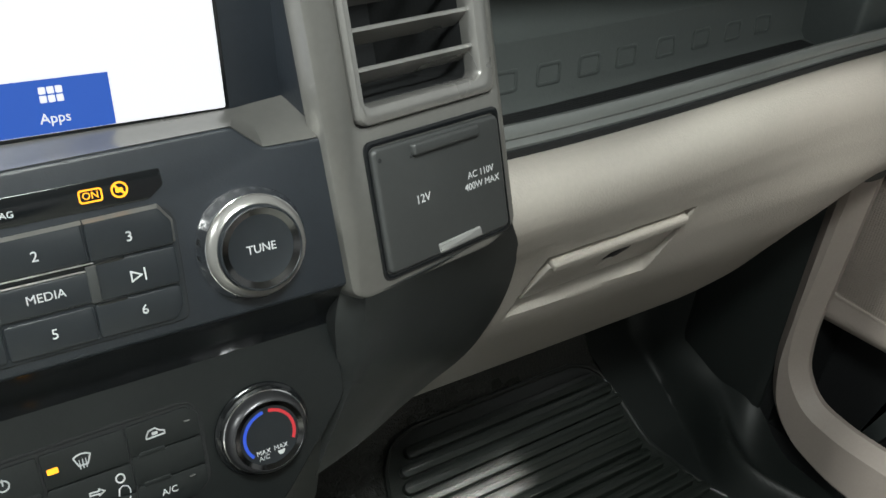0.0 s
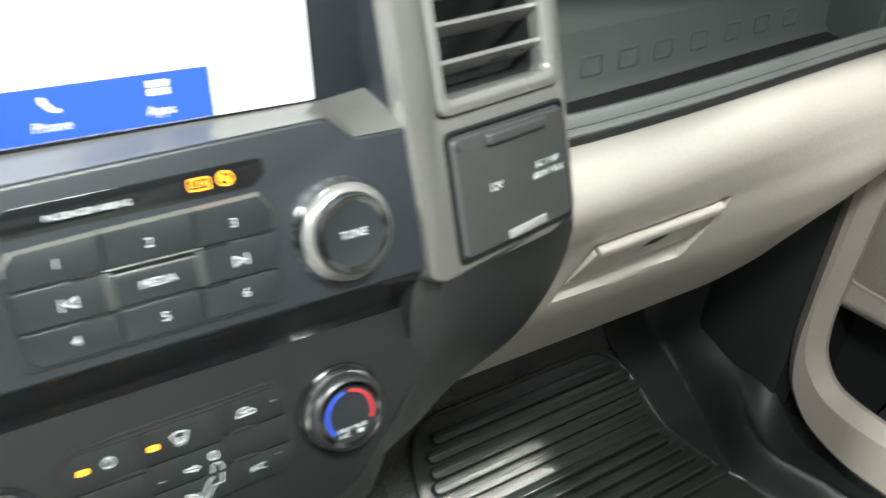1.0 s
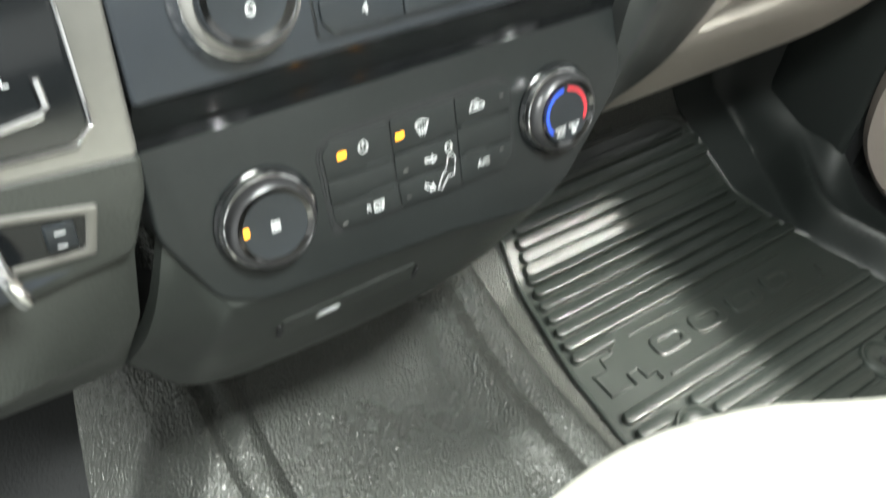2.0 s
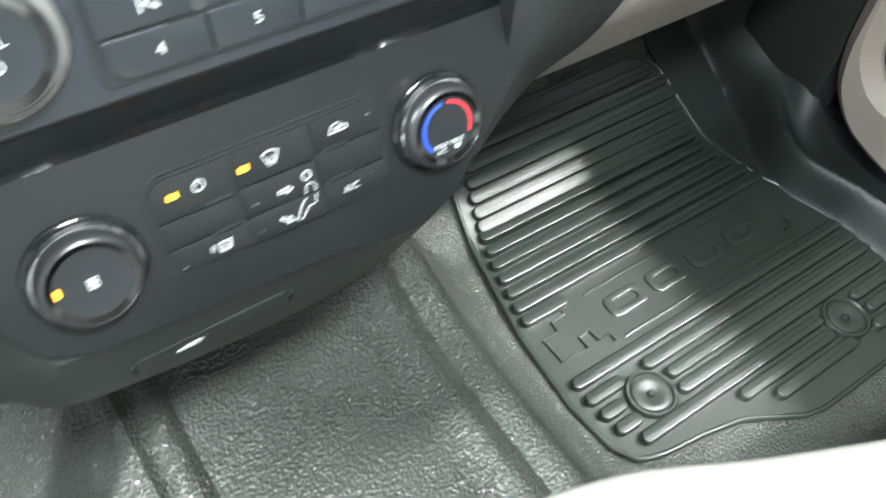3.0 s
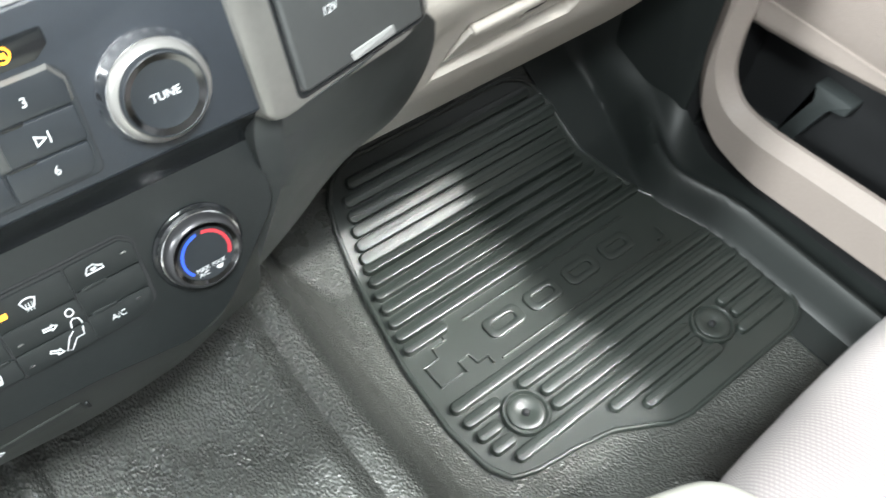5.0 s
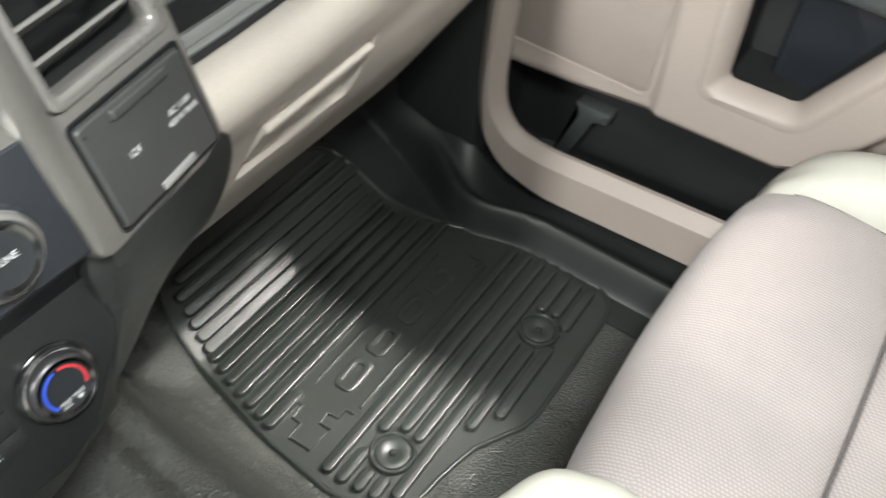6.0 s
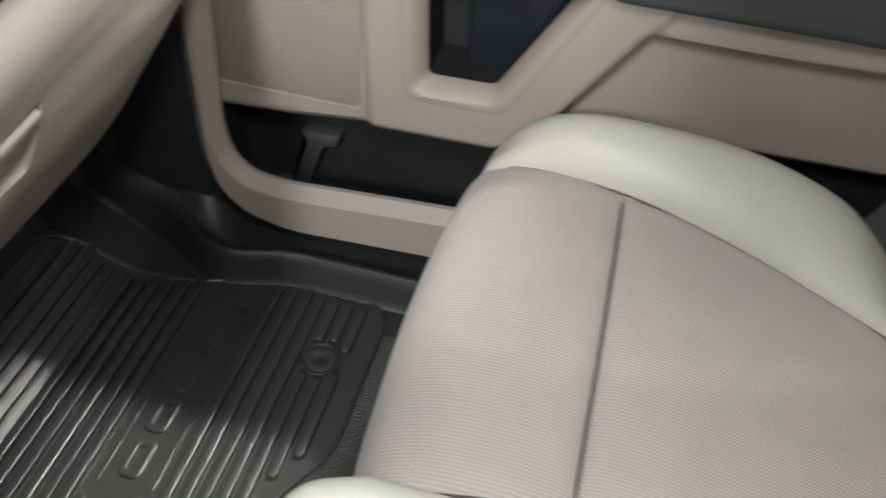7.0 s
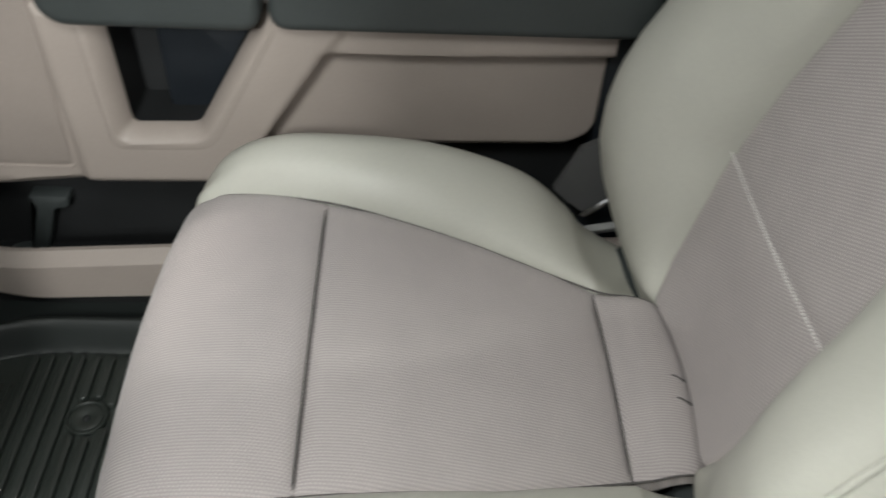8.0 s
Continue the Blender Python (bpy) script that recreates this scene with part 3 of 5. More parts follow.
part("frame_edge", ring(rounded([(-0.030, -0.036), (0.0605, -0.036), (0.0605, 0.0325), (-0.030, 0.0330)], 0.005), rounded([(-0.0278, -0.0330), (0.0573, -0.0330), (0.0578, 0.0290), (-0.0273, 0.0300)], 0.004), -0.002, 0.0008, 0.0006, MC), GLOSS, lid)
part("finger_tab", slab(rounded([(0.0050, -0.0315), (0.0350, -0.0310), (0.0345, -0.0258), (0.0045, -0.0265)], 0.001), 0.002, 0.0046, 0.001, MC), GREYLABEL, lid, "pale grey finger tab")
part("rivet", lathe([(0.0012, 0.003), (0.0012, 0.0036), (0.0006, 0.0038)], 12, MC @ Matrix.Translation((-0.0239, 0.0237, 0))), VOID, lid)
lettering("12V", -0.0008, -0.001, 0.0060, WHITE, lid, MC, 0.0034)
lettering("AC 110V", 0.0400, 0.0018, 0.0051, WHITE, lid, MC, 0.0034)
lettering("400W MAX", 0.0402, -0.0040, 0.0051, WHITE, lid, MC, 0.0034)

# shroud below the column, running down to the tunnel; its shade is in the colour
side = thing("stack_shroud", (0.2, 0.05, 0.45), "trim shroud at the side of the centre stack, coloured dark for shade", "trim")
D = (0.264, 0.130, 0.350)
flank = smooth_line([(0.132, -0.006, 0.606), (0.128, -0.006, 0.577), (0.132, -0.002, 0.545), (0.132, 0.002, 0.52), (0.116, 0.006, 0.462)], 28)
crease = smooth_line([MC @ Vector((-0.0415, -0.0395, -0.0016)), (0.142, -0.011, 0.572), (0.143, -0.006, 0.545), (0.140, -0.001, 0.52), (0.124, 0.004, 0.462)], 28)
right = smooth_line([MC @ Vector((0.0655, -0.0345, -0.0030)), (0.276, 0.032, 0.555), (0.293, 0.058, 0.495), (0.286, 0.078, 0.440), (0.275, 0.106, 0.392), D], 28)
rows = []
for p, a, b in zip(flank, crease, right):
    rows.append([tuple(p.lerp(a, k / 4)) for k in range(4)] + [tuple(a.lerp(b, k / 12) + Vector((0.0, -0.003, 0.001)) * math.sin(math.pi * k / 12)) for k in range(13)])
part("panel", thick_sheet(rows, (0.0, 0.012, 0.0)), SHROUD, side)
part("return_panel", thick_sheet([[(0.118, 0.004, 0.462), (0.185, 0.06, 0.41), D], [(0.11, 0.10, 0.36), (0.17, 0.14, 0.33), (0.25, 0.22, 0.30)]], (0, 0.01, 0.004)), SHROUD, side)

# ---------------------------------------------------------------- centre stack

stack = thing("centre_stack", (0, 0.02, 0.45), "black centre stack with radio and climate controls", "control panel")
top = rounded([(-0.128, -0.046), (0.130, -0.046), (0.1265, 0.0255), (0.098, 0.0255), (0.085, 0.0365), (-0.0957, 0.031), (-0.104, 0.0207), (-0.127, 0.0207)], 0.003, 3)
part("radio_fascia", slab(top, -0.02, 0.0, 0.0022, MR, None, 3), BLACK, stack)
part("gloss_band", thick_sheet([[MR @ Vector((x, y, z)) for x in np.linspace(-0.128, 0.129, 12)] for y, z in ((-0.0455, -0.002), (-0.0505, -0.0075), (-0.0560, -0.0150), (-0.0620, -0.0225), (-0.0680, -0.0280), (-0.0740, -0.0312))], (0, 0.006, 0)), BANDBLACK, stack, "gloss black recessed band")
low = rounded([(-0.127, -0.012), (-0.107, -0.0505), (-0.088, -0.0585), (0.015, -0.0635), (0.068, -0.0705), (0.092, -0.062), (0.121, -0.030), (0.1345, -0.015), (0.134, 0.036), (-0.125, 0.036)], 0.008, 4)
part("climate_fascia", slab(low, -0.02, 0.0, 0.0022, MH, None, 3), LOWBLACK, stack)
edge = [MH @ Vector(p) for p in ((-0.125, -0.016, -0.003), (-0.107, -0.0505, -0.003), (-0.088, -0.0585, -0.003), (0.015, -0.0635, -0.003), (0.068, -0.0705, -0.003), (0.092, -0.062, -0.003), (0.119, -0.030, -0.003))]
lower = [Vector(p) for p in ((-0.146, 0.018, 0.432), (-0.133, 0.045, 0.388), (-0.112, 0.052, 0.350), (-0.074, 0.070, 0.310), (-0.02, 0.080, 0.292), (0.06, 0.080, 0.295), (0.150, 0.082, 0.312))]
back = [p + Vector((0, 0.08, 0.02)) for p in lower]
eg, lw, bk = smooth_line(edge, 48), smooth_line(lower, 48), smooth_line(back, 48)
mids = [[a.lerp(b, f) + Vector((0, -0.010 * math.sin(math.pi * f), 0)) for a, b in zip(eg, lw)] for f in (0.2, 0.4, 0.6, 0.8, 0.93)]
part("chin", thick_sheet([eg] + mids + [lw, [a.lerp(b, 0.15) + Vector((0, 0, -0.002)) for a, b in zip(lw, bk)], bk], (0, 0.004, 0.008)), CHIN, stack, "black lower cover of the stack")


def chin_at(s, f, off=0.0):
    """A point on the lower cover, s along it from the driver's side, f downwards, off its face."""
    q = s * 47
    i = min(int(q), 46)
    a, b = eg[i].lerp(eg[i + 1], q - i), lw[i].lerp(lw[i + 1], q - i)
    return a.lerp(b, f) + Vector((0, -0.010 * math.sin(math.pi * f) - off * 0.9, -off * 0.45))


MJ = plane_frame(chin_at(0.447, 0.245, 0.0012), chin_at(0.51, 0.175) - chin_at(0.385, 0.275), (0, -0.34, 0.94))
flap = part("pocket_flap", slab(rounded([(-0.040, -0.011), (0.040, -0.011), (0.039, 0.011), (-0.039, 0.011)], 0.004), -0.012, 0.0, 0.002, MJ, None, 3), CHIN, stack, "black pocket flap with small white icon")
# A black strip at each end of the flap paints the gap's shade.
for x in (-0.0405, 0.0405):
    part("flap_gap_shade", slab(rrect(x - 0.0011, -0.009, x + 0.0011, 0.004, 0.001), -0.012, 0.0003, 0.0002, MJ), VOID, flap)
MI = MJ @ Matrix.Translation((-0.0125, -0.001, 0))
part("icon", ring(rounded([(-0.0075, -0.003), (0.0045, -0.003), (0.0070, 0.0005), (0.0050, 0.0032), (-0.001, 0.0030), (-0.0070, -0.0005)], 0.001, 3), rounded([(-0.0055, -0.0016), (0.0036, -0.0016), (0.0050, 0.0004), (0.0040, 0.0018), (-0.0004, 0.0016), (-0.0050, -0.0004)], 0.0008, 3), -0.0005, 0.0005, 0, MI), WHITE, flap)
part("icon", slab(rrect(0.0002, -0.0006, 0.003, 0.0008, 0.0004, 2), -0.0005, 0.0005, 0, MI), WHITE, flap)


def fluted(r0, r1, h, m, teeth=22):
    """A knob's skirt with shallow flutes."""
    rows = []
    for z, r, amp in ((0.0, r0 * 1.02, 0), (0.0008, r0 * 1.02, 0), (0.0016, r0, 0.2), (0.0022, r0 * 0.995, 1), (h * 0.8, r1 * 1.01, 1), (h, r1, 0.3), (h + 0.0004, r1 * 0.96, 0)):
        rows.append([m @ Vector(((r - amp * 0.00028 * (math.cos(teeth * a) > 0.0)) * math.cos(a), (r - amp * 0.00028 * (math.cos(teeth * a) > 0.0)) * math.sin(a), z)) for a in (2 * math.pi * k / 176 for k in range(176))])
    return sheet(rows, None, True)


def radio_knob(name, x, y, label):
    h = 0.0132
    at = MR @ Matrix.Translation((x, y, 0))
    k = part(name, lathe([(0.0187, 0.0), (0.0187, h - 0.0012), (0.0183, h - 0.0002), (0.0178, h), (0.0174, h - 0.0006), (0.0150, h - 0.0016), (0.006, h - 0.0016)], 56, at), BUTTON, stack, label)
    part("grip_ring", collar([(0.0229, 0.003), (0.0226, 0.0066), (0.0216, 0.0084), (0.0200, 0.0098), (0.0191, 0.0102), (0.0186, 0.0099), (0.0186, 0.003)], 64, at), LEDGE, k, "satin silver grip ring")
    part("chrome_edge", fluted(0.0248, 0.0228, 0.0066, at), CHROME, k, "fluted chrome knob edge")
    part("dished_rim", collar([(0.0174, h - 0.0012), (0.0175, h - 0.0003), (0.0147, h - 0.0014), (0.0147, h - 0.0018)], 64, at), RIMDARK, k, "dark satin dished rim")
    return k, at


for nm, x, text, lab in (("tune_knob", 0.0858, "TUNE", "black tuning knob with silver ring"), ("volume_knob", -0.0835, "VOL", "black volume knob with silver ring")):
    k, at = radio_knob(nm, x, -0.0150, lab)
    lettering(text, 0, 0.0025 if text == "VOL" else 0, 0.0052, WHITE, k, at, 0.0118)
    if text == "VOL":
        part("power_mark", ring(rrect(-0.002, -0.0065, 0.002, -0.0025, 0.00199, 6), rrect(-0.0014, -0.0059, 0.0014, -0.0031, 0.00139, 6), 0.0114, 0.0119, 0, at), WHITE, k)


def climate_knob(name, x, y, label):
    h = 0.0108
    at = MH @ Matrix.Translation((x, y, 0))
    k = part(name, lathe([(0.0214, 0.0), (0.0214, 0.0030), (0.0211, 0.0060), (0.0203, 0.0086), (0.0192, 0.0101), (0.0184, h), (0.0179, h + 0.0002), (0.0175, h - 0.0004), (0.0174, h - 0.0030)], 56, at), SMOKE, stack, label)
    part("knob_face", lathe([(0.0175, h - 0.004), (0.0175, h - 0.0006), (0.0150, h - 0.0012), (0.005, h - 0.0012)], 48, at), BUTTON, k, "black knob face")
    part("chrome_band", fluted(0.0228, 0.0217, 0.0050, at), CHROME, k, "fluted chrome band")
    part("base_ring", lathe([(0.0244, 0.0), (0.0244, 0.0012), (0.0232, 0.0024), (0.0220, 0.0026)], 64, at), GLOSS, k)
    part("dished_rim", collar([(0.0174, h - 0.0014), (0.0175, h + 0.0001), (0.0152, h - 0.0009), (0.0152, h - 0.0016), (0.0172, h - 0.0016)], 56, at), RIMDARK, k, "dark glossy dished rim")
    return k, at, h


def arc(r0, r1, a0, a1, h0, h1, m, n=24):
    pts = [(r1 * math.cos(radians(a0 + (a1 - a0) * k / n)), r1 * math.sin(radians(a0 + (a1 - a0) * k / n))) for k in range(n + 1)]
    pts += [(r0 * math.cos(radians(a1 + (a0 - a1) * k / n)), r0 * math.sin(radians(a1 + (a0 - a1) * k / n))) for k in range(n + 1)]
    return slab(pts, h0, h1, 0, m)


k, at, h = climate_knob("temperature_knob", 0.0868, -0.0170, "black temperature knob with blue and red scale")
part("cold_scale", arc(0.0121, 0.0136, 98, 222, h - 0.0012, h - 0.0007, at), BLUEPRINT, k, "lit blue cold scale")
part("hot_scale", arc(0.0121, 0.0136, -25, 85, h - 0.0012, h - 0.0007, at), REDPRINT, k, "lit red heat scale")
lettering("MAX", -0.0044, -0.0078, 0.0034, WHITE, k, at, h - 0.0009)
lettering("A/C", -0.0044, -0.0108, 0.0034, WHITE, k, at, h - 0.0009)
lettering("MAX", 0.0046, -0.0078, 0.0034, WHITE, k, at, h - 0.0009)
part("heat_mark", slab(rounded([(0.0036, -0.0118), (0.0056, -0.0118), (0.0066, -0.0097), (0.0026, -0.0097)], 0.0004, 2), h - 0.0012, h - 0.0008, 0, at), WHITE, k)
k, at, h = climate_knob("fan_knob", -0.0795, -0.0190, "black fan speed knob with amber light")
for dx, dy in ((-0.0011, 0.0013), (0.0011, 0.0013), (-0.0011, -0.0013), (0.0011, -0.0013)):
    part("fan_mark", ring(rrect(dx - 0.001, dy - 0.0012, dx + 0.001, dy + 0.0012, 0.0008, 3), rrect(dx - 0.0005, dy - 0.0007, dx + 0.0005, dy + 0.0007, 0.0004, 3), h - 0.0013, h - 0.0008, 0, at), WHITE, k)
part("light", slab(rrect(-0.0146, -0.0006, -0.0121, 0.0032, 0.0005, 3), h - 0.0013, h - 0.0007, 0, at), AMBER, k, "lit amber indicator")

# radio keys
part("key_recess", slab(rounded([(-0.0545, -0.040), (0.0535, -0.040), (0.0545, 0.004), (0.0490, 0.0100), (-0.0505, 0.0075), (-0.0555, 0.001)], 0.004), -0.002, 0.0010, 0, MR), BUTTON, stack)
# Raised black ring; the shade of the gap round the keys as colour.
part("key_gap_shade", ring(rounded([(-0.0553, -0.0408), (0.0543, -0.0408), (0.0553, 0.0043), (0.0494, 0.0109), (-0.0509, 0.0084), (-0.0563, 0.0013)], 0.004), rounded([(-0.0545, -0.040), (0.0535, -0.040), (0.0545, 0.004), (0.0490, 0.0100), (-0.0505, 0.0075), (-0.0555, 0.001)], 0.004), -0.001, 0.0004, 0.0002, MR), VOID, stack, "black ring for the shade round the radio keys")
RADIO_KEYS = [
    ("1", -0.0354, 0.0, [(-0.0535, -0.0068), (-0.0187, -0.0068), (-0.0187, 0.0082), (-0.0500, 0.0072), (-0.0540, 0.0025)]),
    ("2", 0.0, 0.0, [(-0.0180, -0.0068), (0.0186, -0.0068), (0.0186, 0.0090), (-0.0180, 0.0083)]),
    ("3", 0.0354, 0.0, [(0.0193, -0.0068), (0.0525, -0.0068), (0.0530, 0.0030), (0.0485, 0.0095), (0.0193, 0.0090)]),
    ("", -0.0340, -0.0163, [(-0.0535, -0.0235), (-0.0187, -0.0235), (-0.0187, -0.0078), (-0.0535, -0.0078)]),
    ("MEDIA", 0.0008, -0.0163, [(-0.0175, -0.0230), (0.0180, -0.0230), (0.0180, -0.0105), (-0.0175, -0.0105)]),
    ("", 0.0360, -0.0163, [(0.0193, -0.0235), (0.0525, -0.0235), (0.0525, -0.0078), (0.0193, -0.0078)]),
    ("4", -0.0342, -0.0318, [(-0.0485, -0.0385), (-0.0170, -0.0385), (-0.0170, -0.0245), (-0.0530, -0.0245), (-0.0530, -0.0330)]),
    ("5", 0.0010, -0.0318, [(-0.0163, -0.0385), (0.0168, -0.0385), (0.0168, -0.0245), (-0.0163, -0.0245)]),
    ("6", 0.0361, -0.0312, [(0.0175, -0.0385), (0.0480, -0.0385), (0.0520, -0.0330), (0.0520, -0.0245), (0.0175, -0.0245)]),
]
for text, tx, ty, poly in RADIO_KEYS:
    key = part("radio_key", slab(rounded(poly, 0.0016, 3), -0.001, 0.0024, 0.0006, MR), BUTTON, stack, "black radio key")
    if text:
        lettering(text, tx, ty, 0.0050 if len(text) > 1 else 0.0058, WHITE, key, MR, 0.0026)
    else:
        s = 1 if tx > 0 else -1
        part("skip_mark", ring(rounded([(tx - s * 0.003, ty - 0.0026), (tx + s * 0.002, ty), (tx - s * 0.003, ty + 0.0026)][:: s], 0.0003, 2), rounded([(tx - s * 0.0024, ty - 0.0016), (tx + s * 0.0008, ty), (tx - s * 0.0024, ty + 0.0016)][:: s], 0.0002, 2), 0.0022, 0.0028, 0, MR), WHITE, key)
        part("skip_bar", slab(rrect(tx + s * 0.0028 - 0.0003, ty - 0.0026, tx + s * 0.0028 + 0.0003, ty + 0.0026, 0.0001, 2), 0.0022, 0.0028, 0, MR), WHITE, key)
for x in (-0.0183, 0.0187):
    part("key_rib", slab(rrect(x - 0.0020, -0.0235, x + 0.0020, -0.0082, 0.0006), 0.001, 0.0028, 0.0004, MR), LIDGREY, stack, "grey divider")
part("key_slot", slab(rrect(-0.020, -0.0101, 0.0215, -0.0069, 0.0004), 0.0, 0.0018, 0.0003, MR), GLOSS, stack)
for y in (-0.0073, -0.0099):
    part("key_line", slab(rrect(-0.0190, y - 0.00025, 0.0205, y + 0.00025, 0.0002), 0.001, 0.0026, 0.0002, MR), LEDGE, stack, "thin silver line")
# silver strips that paint the highlight on the chamfers of the top radio keys
for outer_row, inner_row in (([(-0.0550, -0.0010), (-0.0546, 0.0024), (-0.0505, 0.0079), (-0.0188, 0.0091)], [(-0.0538, -0.0010), (-0.0536, 0.0022), (-0.0499, 0.0068), (-0.0188, 0.0078)]),
                             ([(-0.0181, 0.0092), (0.0188, 0.0099)], [(-0.0181, 0.0079), (0.0188, 0.0086)]),
                             ([(0.0194, 0.0099), (0.0489, 0.0105), (0.0540, 0.0033), (0.0538, -0.0060)], [(0.0194, 0.0086), (0.0483, 0.0091), (0.0527, 0.0028), (0.0525, -0.0060)])):
    rows = [[MR @ Vector((x, y, 0.0008)) for x, y in outer_row], [MR @ Vector((x, y, 0.0026)) for x, y in inner_row]]
    part("key_highlight", thick_sheet(rows, MR.to_3x3() @ Vector((0, 0, -0.0008))), SATIN, stack, "silver strip for the highlight on the radio keys' chamfer", 20)
for x, y in ((0.026, -0.0075), (-0.026, -0.0075), (0.0245, -0.0240), (-0.0245, -0.0240)):
    part("key_dimple", slab(rrect(x - 0.006, y - 0.0010, x + 0.006, y + 0.0010, 0.0009), 0.001, 0.0029, 0.0006, MR), GLOSS, stack)

# airbag indicator strip, behind a gloss window
MI = MR @ Matrix.Translation((-0.0035, 0.0012, 0.0))
strip = part("indicator_strip", slab(rounded([(-0.0485, 0.0110), (0.0500, 0.0118), (0.0565, 0.0165), (0.0560, 0.0235), (-0.0450, 0.0222), (-0.0490, 0.0190)], 0.0012), -0.002, 0.0006, 0.0004, MI), GLOSS, stack, "gloss black indicator strip")
lettering("PASSENGER AIRBAG", -0.0160, 0.0160, 0.0036, WHITE, strip, MI, 0.0007)
part("lamp_frame", ring(rrect(0.0236, 0.0148, 0.0326, 0.0202, 0.0012, 3), rrect(0.0242, 0.0154, 0.0320, 0.0196, 0.0008, 3), 0.0004, 0.0010, 0, MI), AMBER, strip)
lettering("ON", 0.0281, 0.0175, 0.0040, AMBER, strip, MI, 0.0008)
cir = [(math.cos(2 * math.pi * i / 28), math.sin(2 * math.pi * i / 28)) for i in range(28)]
part("lamp_ring", ring([(0.0392 + 0.0033 * a, 0.0178 + 0.0033 * b) for a, b in cir], [(0.0392 + 0.0026 * a, 0.0178 + 0.0026 * b) for a, b in cir], 0.0004, 0.0010, 0, MI), AMBER, strip)
part("lamp_bar", slab([(0.0370, 0.0196), (0.0410, 0.0154), (0.0416, 0.0160), (0.0376, 0.0202)], 0.0004, 0.0010, 0, MI), AMBER, strip)
part("lamp_bar", slab(rrect(0.0376, 0.0168, 0.0406, 0.0186, 0.0006, 3), 0.0004, 0.0010, 0, MI), AMBER, strip)

# climate keys
# Blackened recess and ring paint the shadow that outlines the climate keys.
part("key_recess", slab(rounded([(-0.0490, -0.0385), (0.0500, -0.0385), (0.0575, -0.0320), (0.0575, 0.0040), (0.0520, 0.0090), (-0.0440, 0.0080), (-0.0505, 0.0020)], 0.004), -0.002, 0.0009, 0, MH), VOID, stack)
part("key_gap_shade", ring(rounded([(-0.0501, -0.0397), (0.0507, -0.0397), (0.0587, -0.0326), (0.0587, 0.0047), (0.0526, 0.0104), (-0.0447, 0.0096), (-0.0518, 0.0027)], 0.004), rounded([(-0.0490, -0.0385), (0.0500, -0.0385), (0.0575, -0.0320), (0.0575, 0.0040), (0.0520, 0.0090), (-0.0440, 0.0080), (-0.0505, 0.0020)], 0.004), -0.001, 0.0004, 0.0002, MH), VOID, stack, "black ring for the shadow round the climate keys")
CK = [
    [(-0.0485, -0.0115), (-0.0140, -0.0115), (-0.0140, 0.0066), (-0.0440, 0.0066), (-0.0490, 0.0020)],
    [(-0.0485, -0.0245), (-0.0140, -0.0245), (-0.0140, -0.0122), (-0.0485, -0.0122)],
    [(-0.0440, -0.0375), (-0.0128, -0.0375), (-0.0132, -0.0252), (-0.0485, -0.0252), (-0.0480, -0.0320)],
    [(-0.0130, -0.0098), (0.0228, -0.0098), (0.0228, 0.0068), (-0.0130, 0.0068)],
    [(-0.0128, -0.0245), (0.0230, -0.0245), (0.0228, -0.0105), (-0.0130, -0.0105)],
    [(-0.0120, -0.0380), (0.0230, -0.0385), (0.0230, -0.0252), (-0.0126, -0.0252)],
    [(0.0236, -0.0078), (0.0565, -0.0078), (0.0565, 0.0035), (0.0515, 0.0078), (0.0236, 0.0070)],
    [(0.0238, -0.0228), (0.0562, -0.0228), (0.0565, -0.0085), (0.0236, -0.0085)],
    [(0.0238, -0.0380), (0.0500, -0.0375), (0.0560, -0.0320), (0.0562, -0.0235), (0.0238, -0.0235)],
]
ck = [part("climate_key", slab(rounded(p, 0.0014, 3), -0.001, 0.0020, 0.0003, MH), LOWBLACK, stack, "black climate key") for p in CK]


def mark(parent, poly, name="icon", mat=WHITE, h=0.0023):
    part(name, slab(poly, h - 0.0006, h + 0.0001, 0, MH), mat, parent)


def loop_mark(parent, poly, w=0.00030, name="icon"):
    """A closed printed line along poly."""
    out, inn, n = [], [], len(poly)
    for i in range(n):
        p, q, r = Vector(poly[i - 1]), Vector(poly[i]), Vector(poly[(i + 1) % n])
        u, v = (q - p).normalized(), (r - q).normalized()
        s = Vector((u.y + v.y, -u.x - v.x))
        s = s.normalized() * w * min(2.0, 2 / max(0.4, s.length)) if s.length > 1e-6 else Vector((0, 0))
        out.append(tuple(q + s))
        inn.append(tuple(q - s))
    part(name, ring(out, inn, 0.0016, 0.0024, 0, MH), WHITE, parent)


def stroke_mark(parent, pts, w=0.00033, name="icon"):
    """An open printed line along pts."""
    a, b = [], []
    for i, p in enumerate(pts):
        u = (Vector(pts[min(i + 1, len(pts) - 1)]) - Vector(pts[max(i - 1, 0)])).normalized()
        a.append((p[0] - u.y * w, p[1] + u.x * w))
        b.append((p[0] + u.y * w, p[1] - u.x * w))
    part(name, sheet([[MH @ Vector((x, y, 0.0024)) for x, y in a], [MH @ Vector((x, y, 0.0024)) for x, y in b]]), WHITE, parent)


mark(ck[0], rrect(-0.0420, -0.0028, -0.0374, -0.0002, 0.0004, 3), "light", AMBER)
mark(ck[3], rrect(-0.0112, -0.0030, -0.0066, -0.0004, 0.0004, 3), "light", AMBER)
loop_mark(ck[0], [(-0.0285 + 0.0024 * a, -0.0010 + 0.0024 * b) for a, b in cir[::2]])
mark(ck[0], rrect(-0.0288, -0.0008, -0.0282, 0.0022, 0.0001, 2))
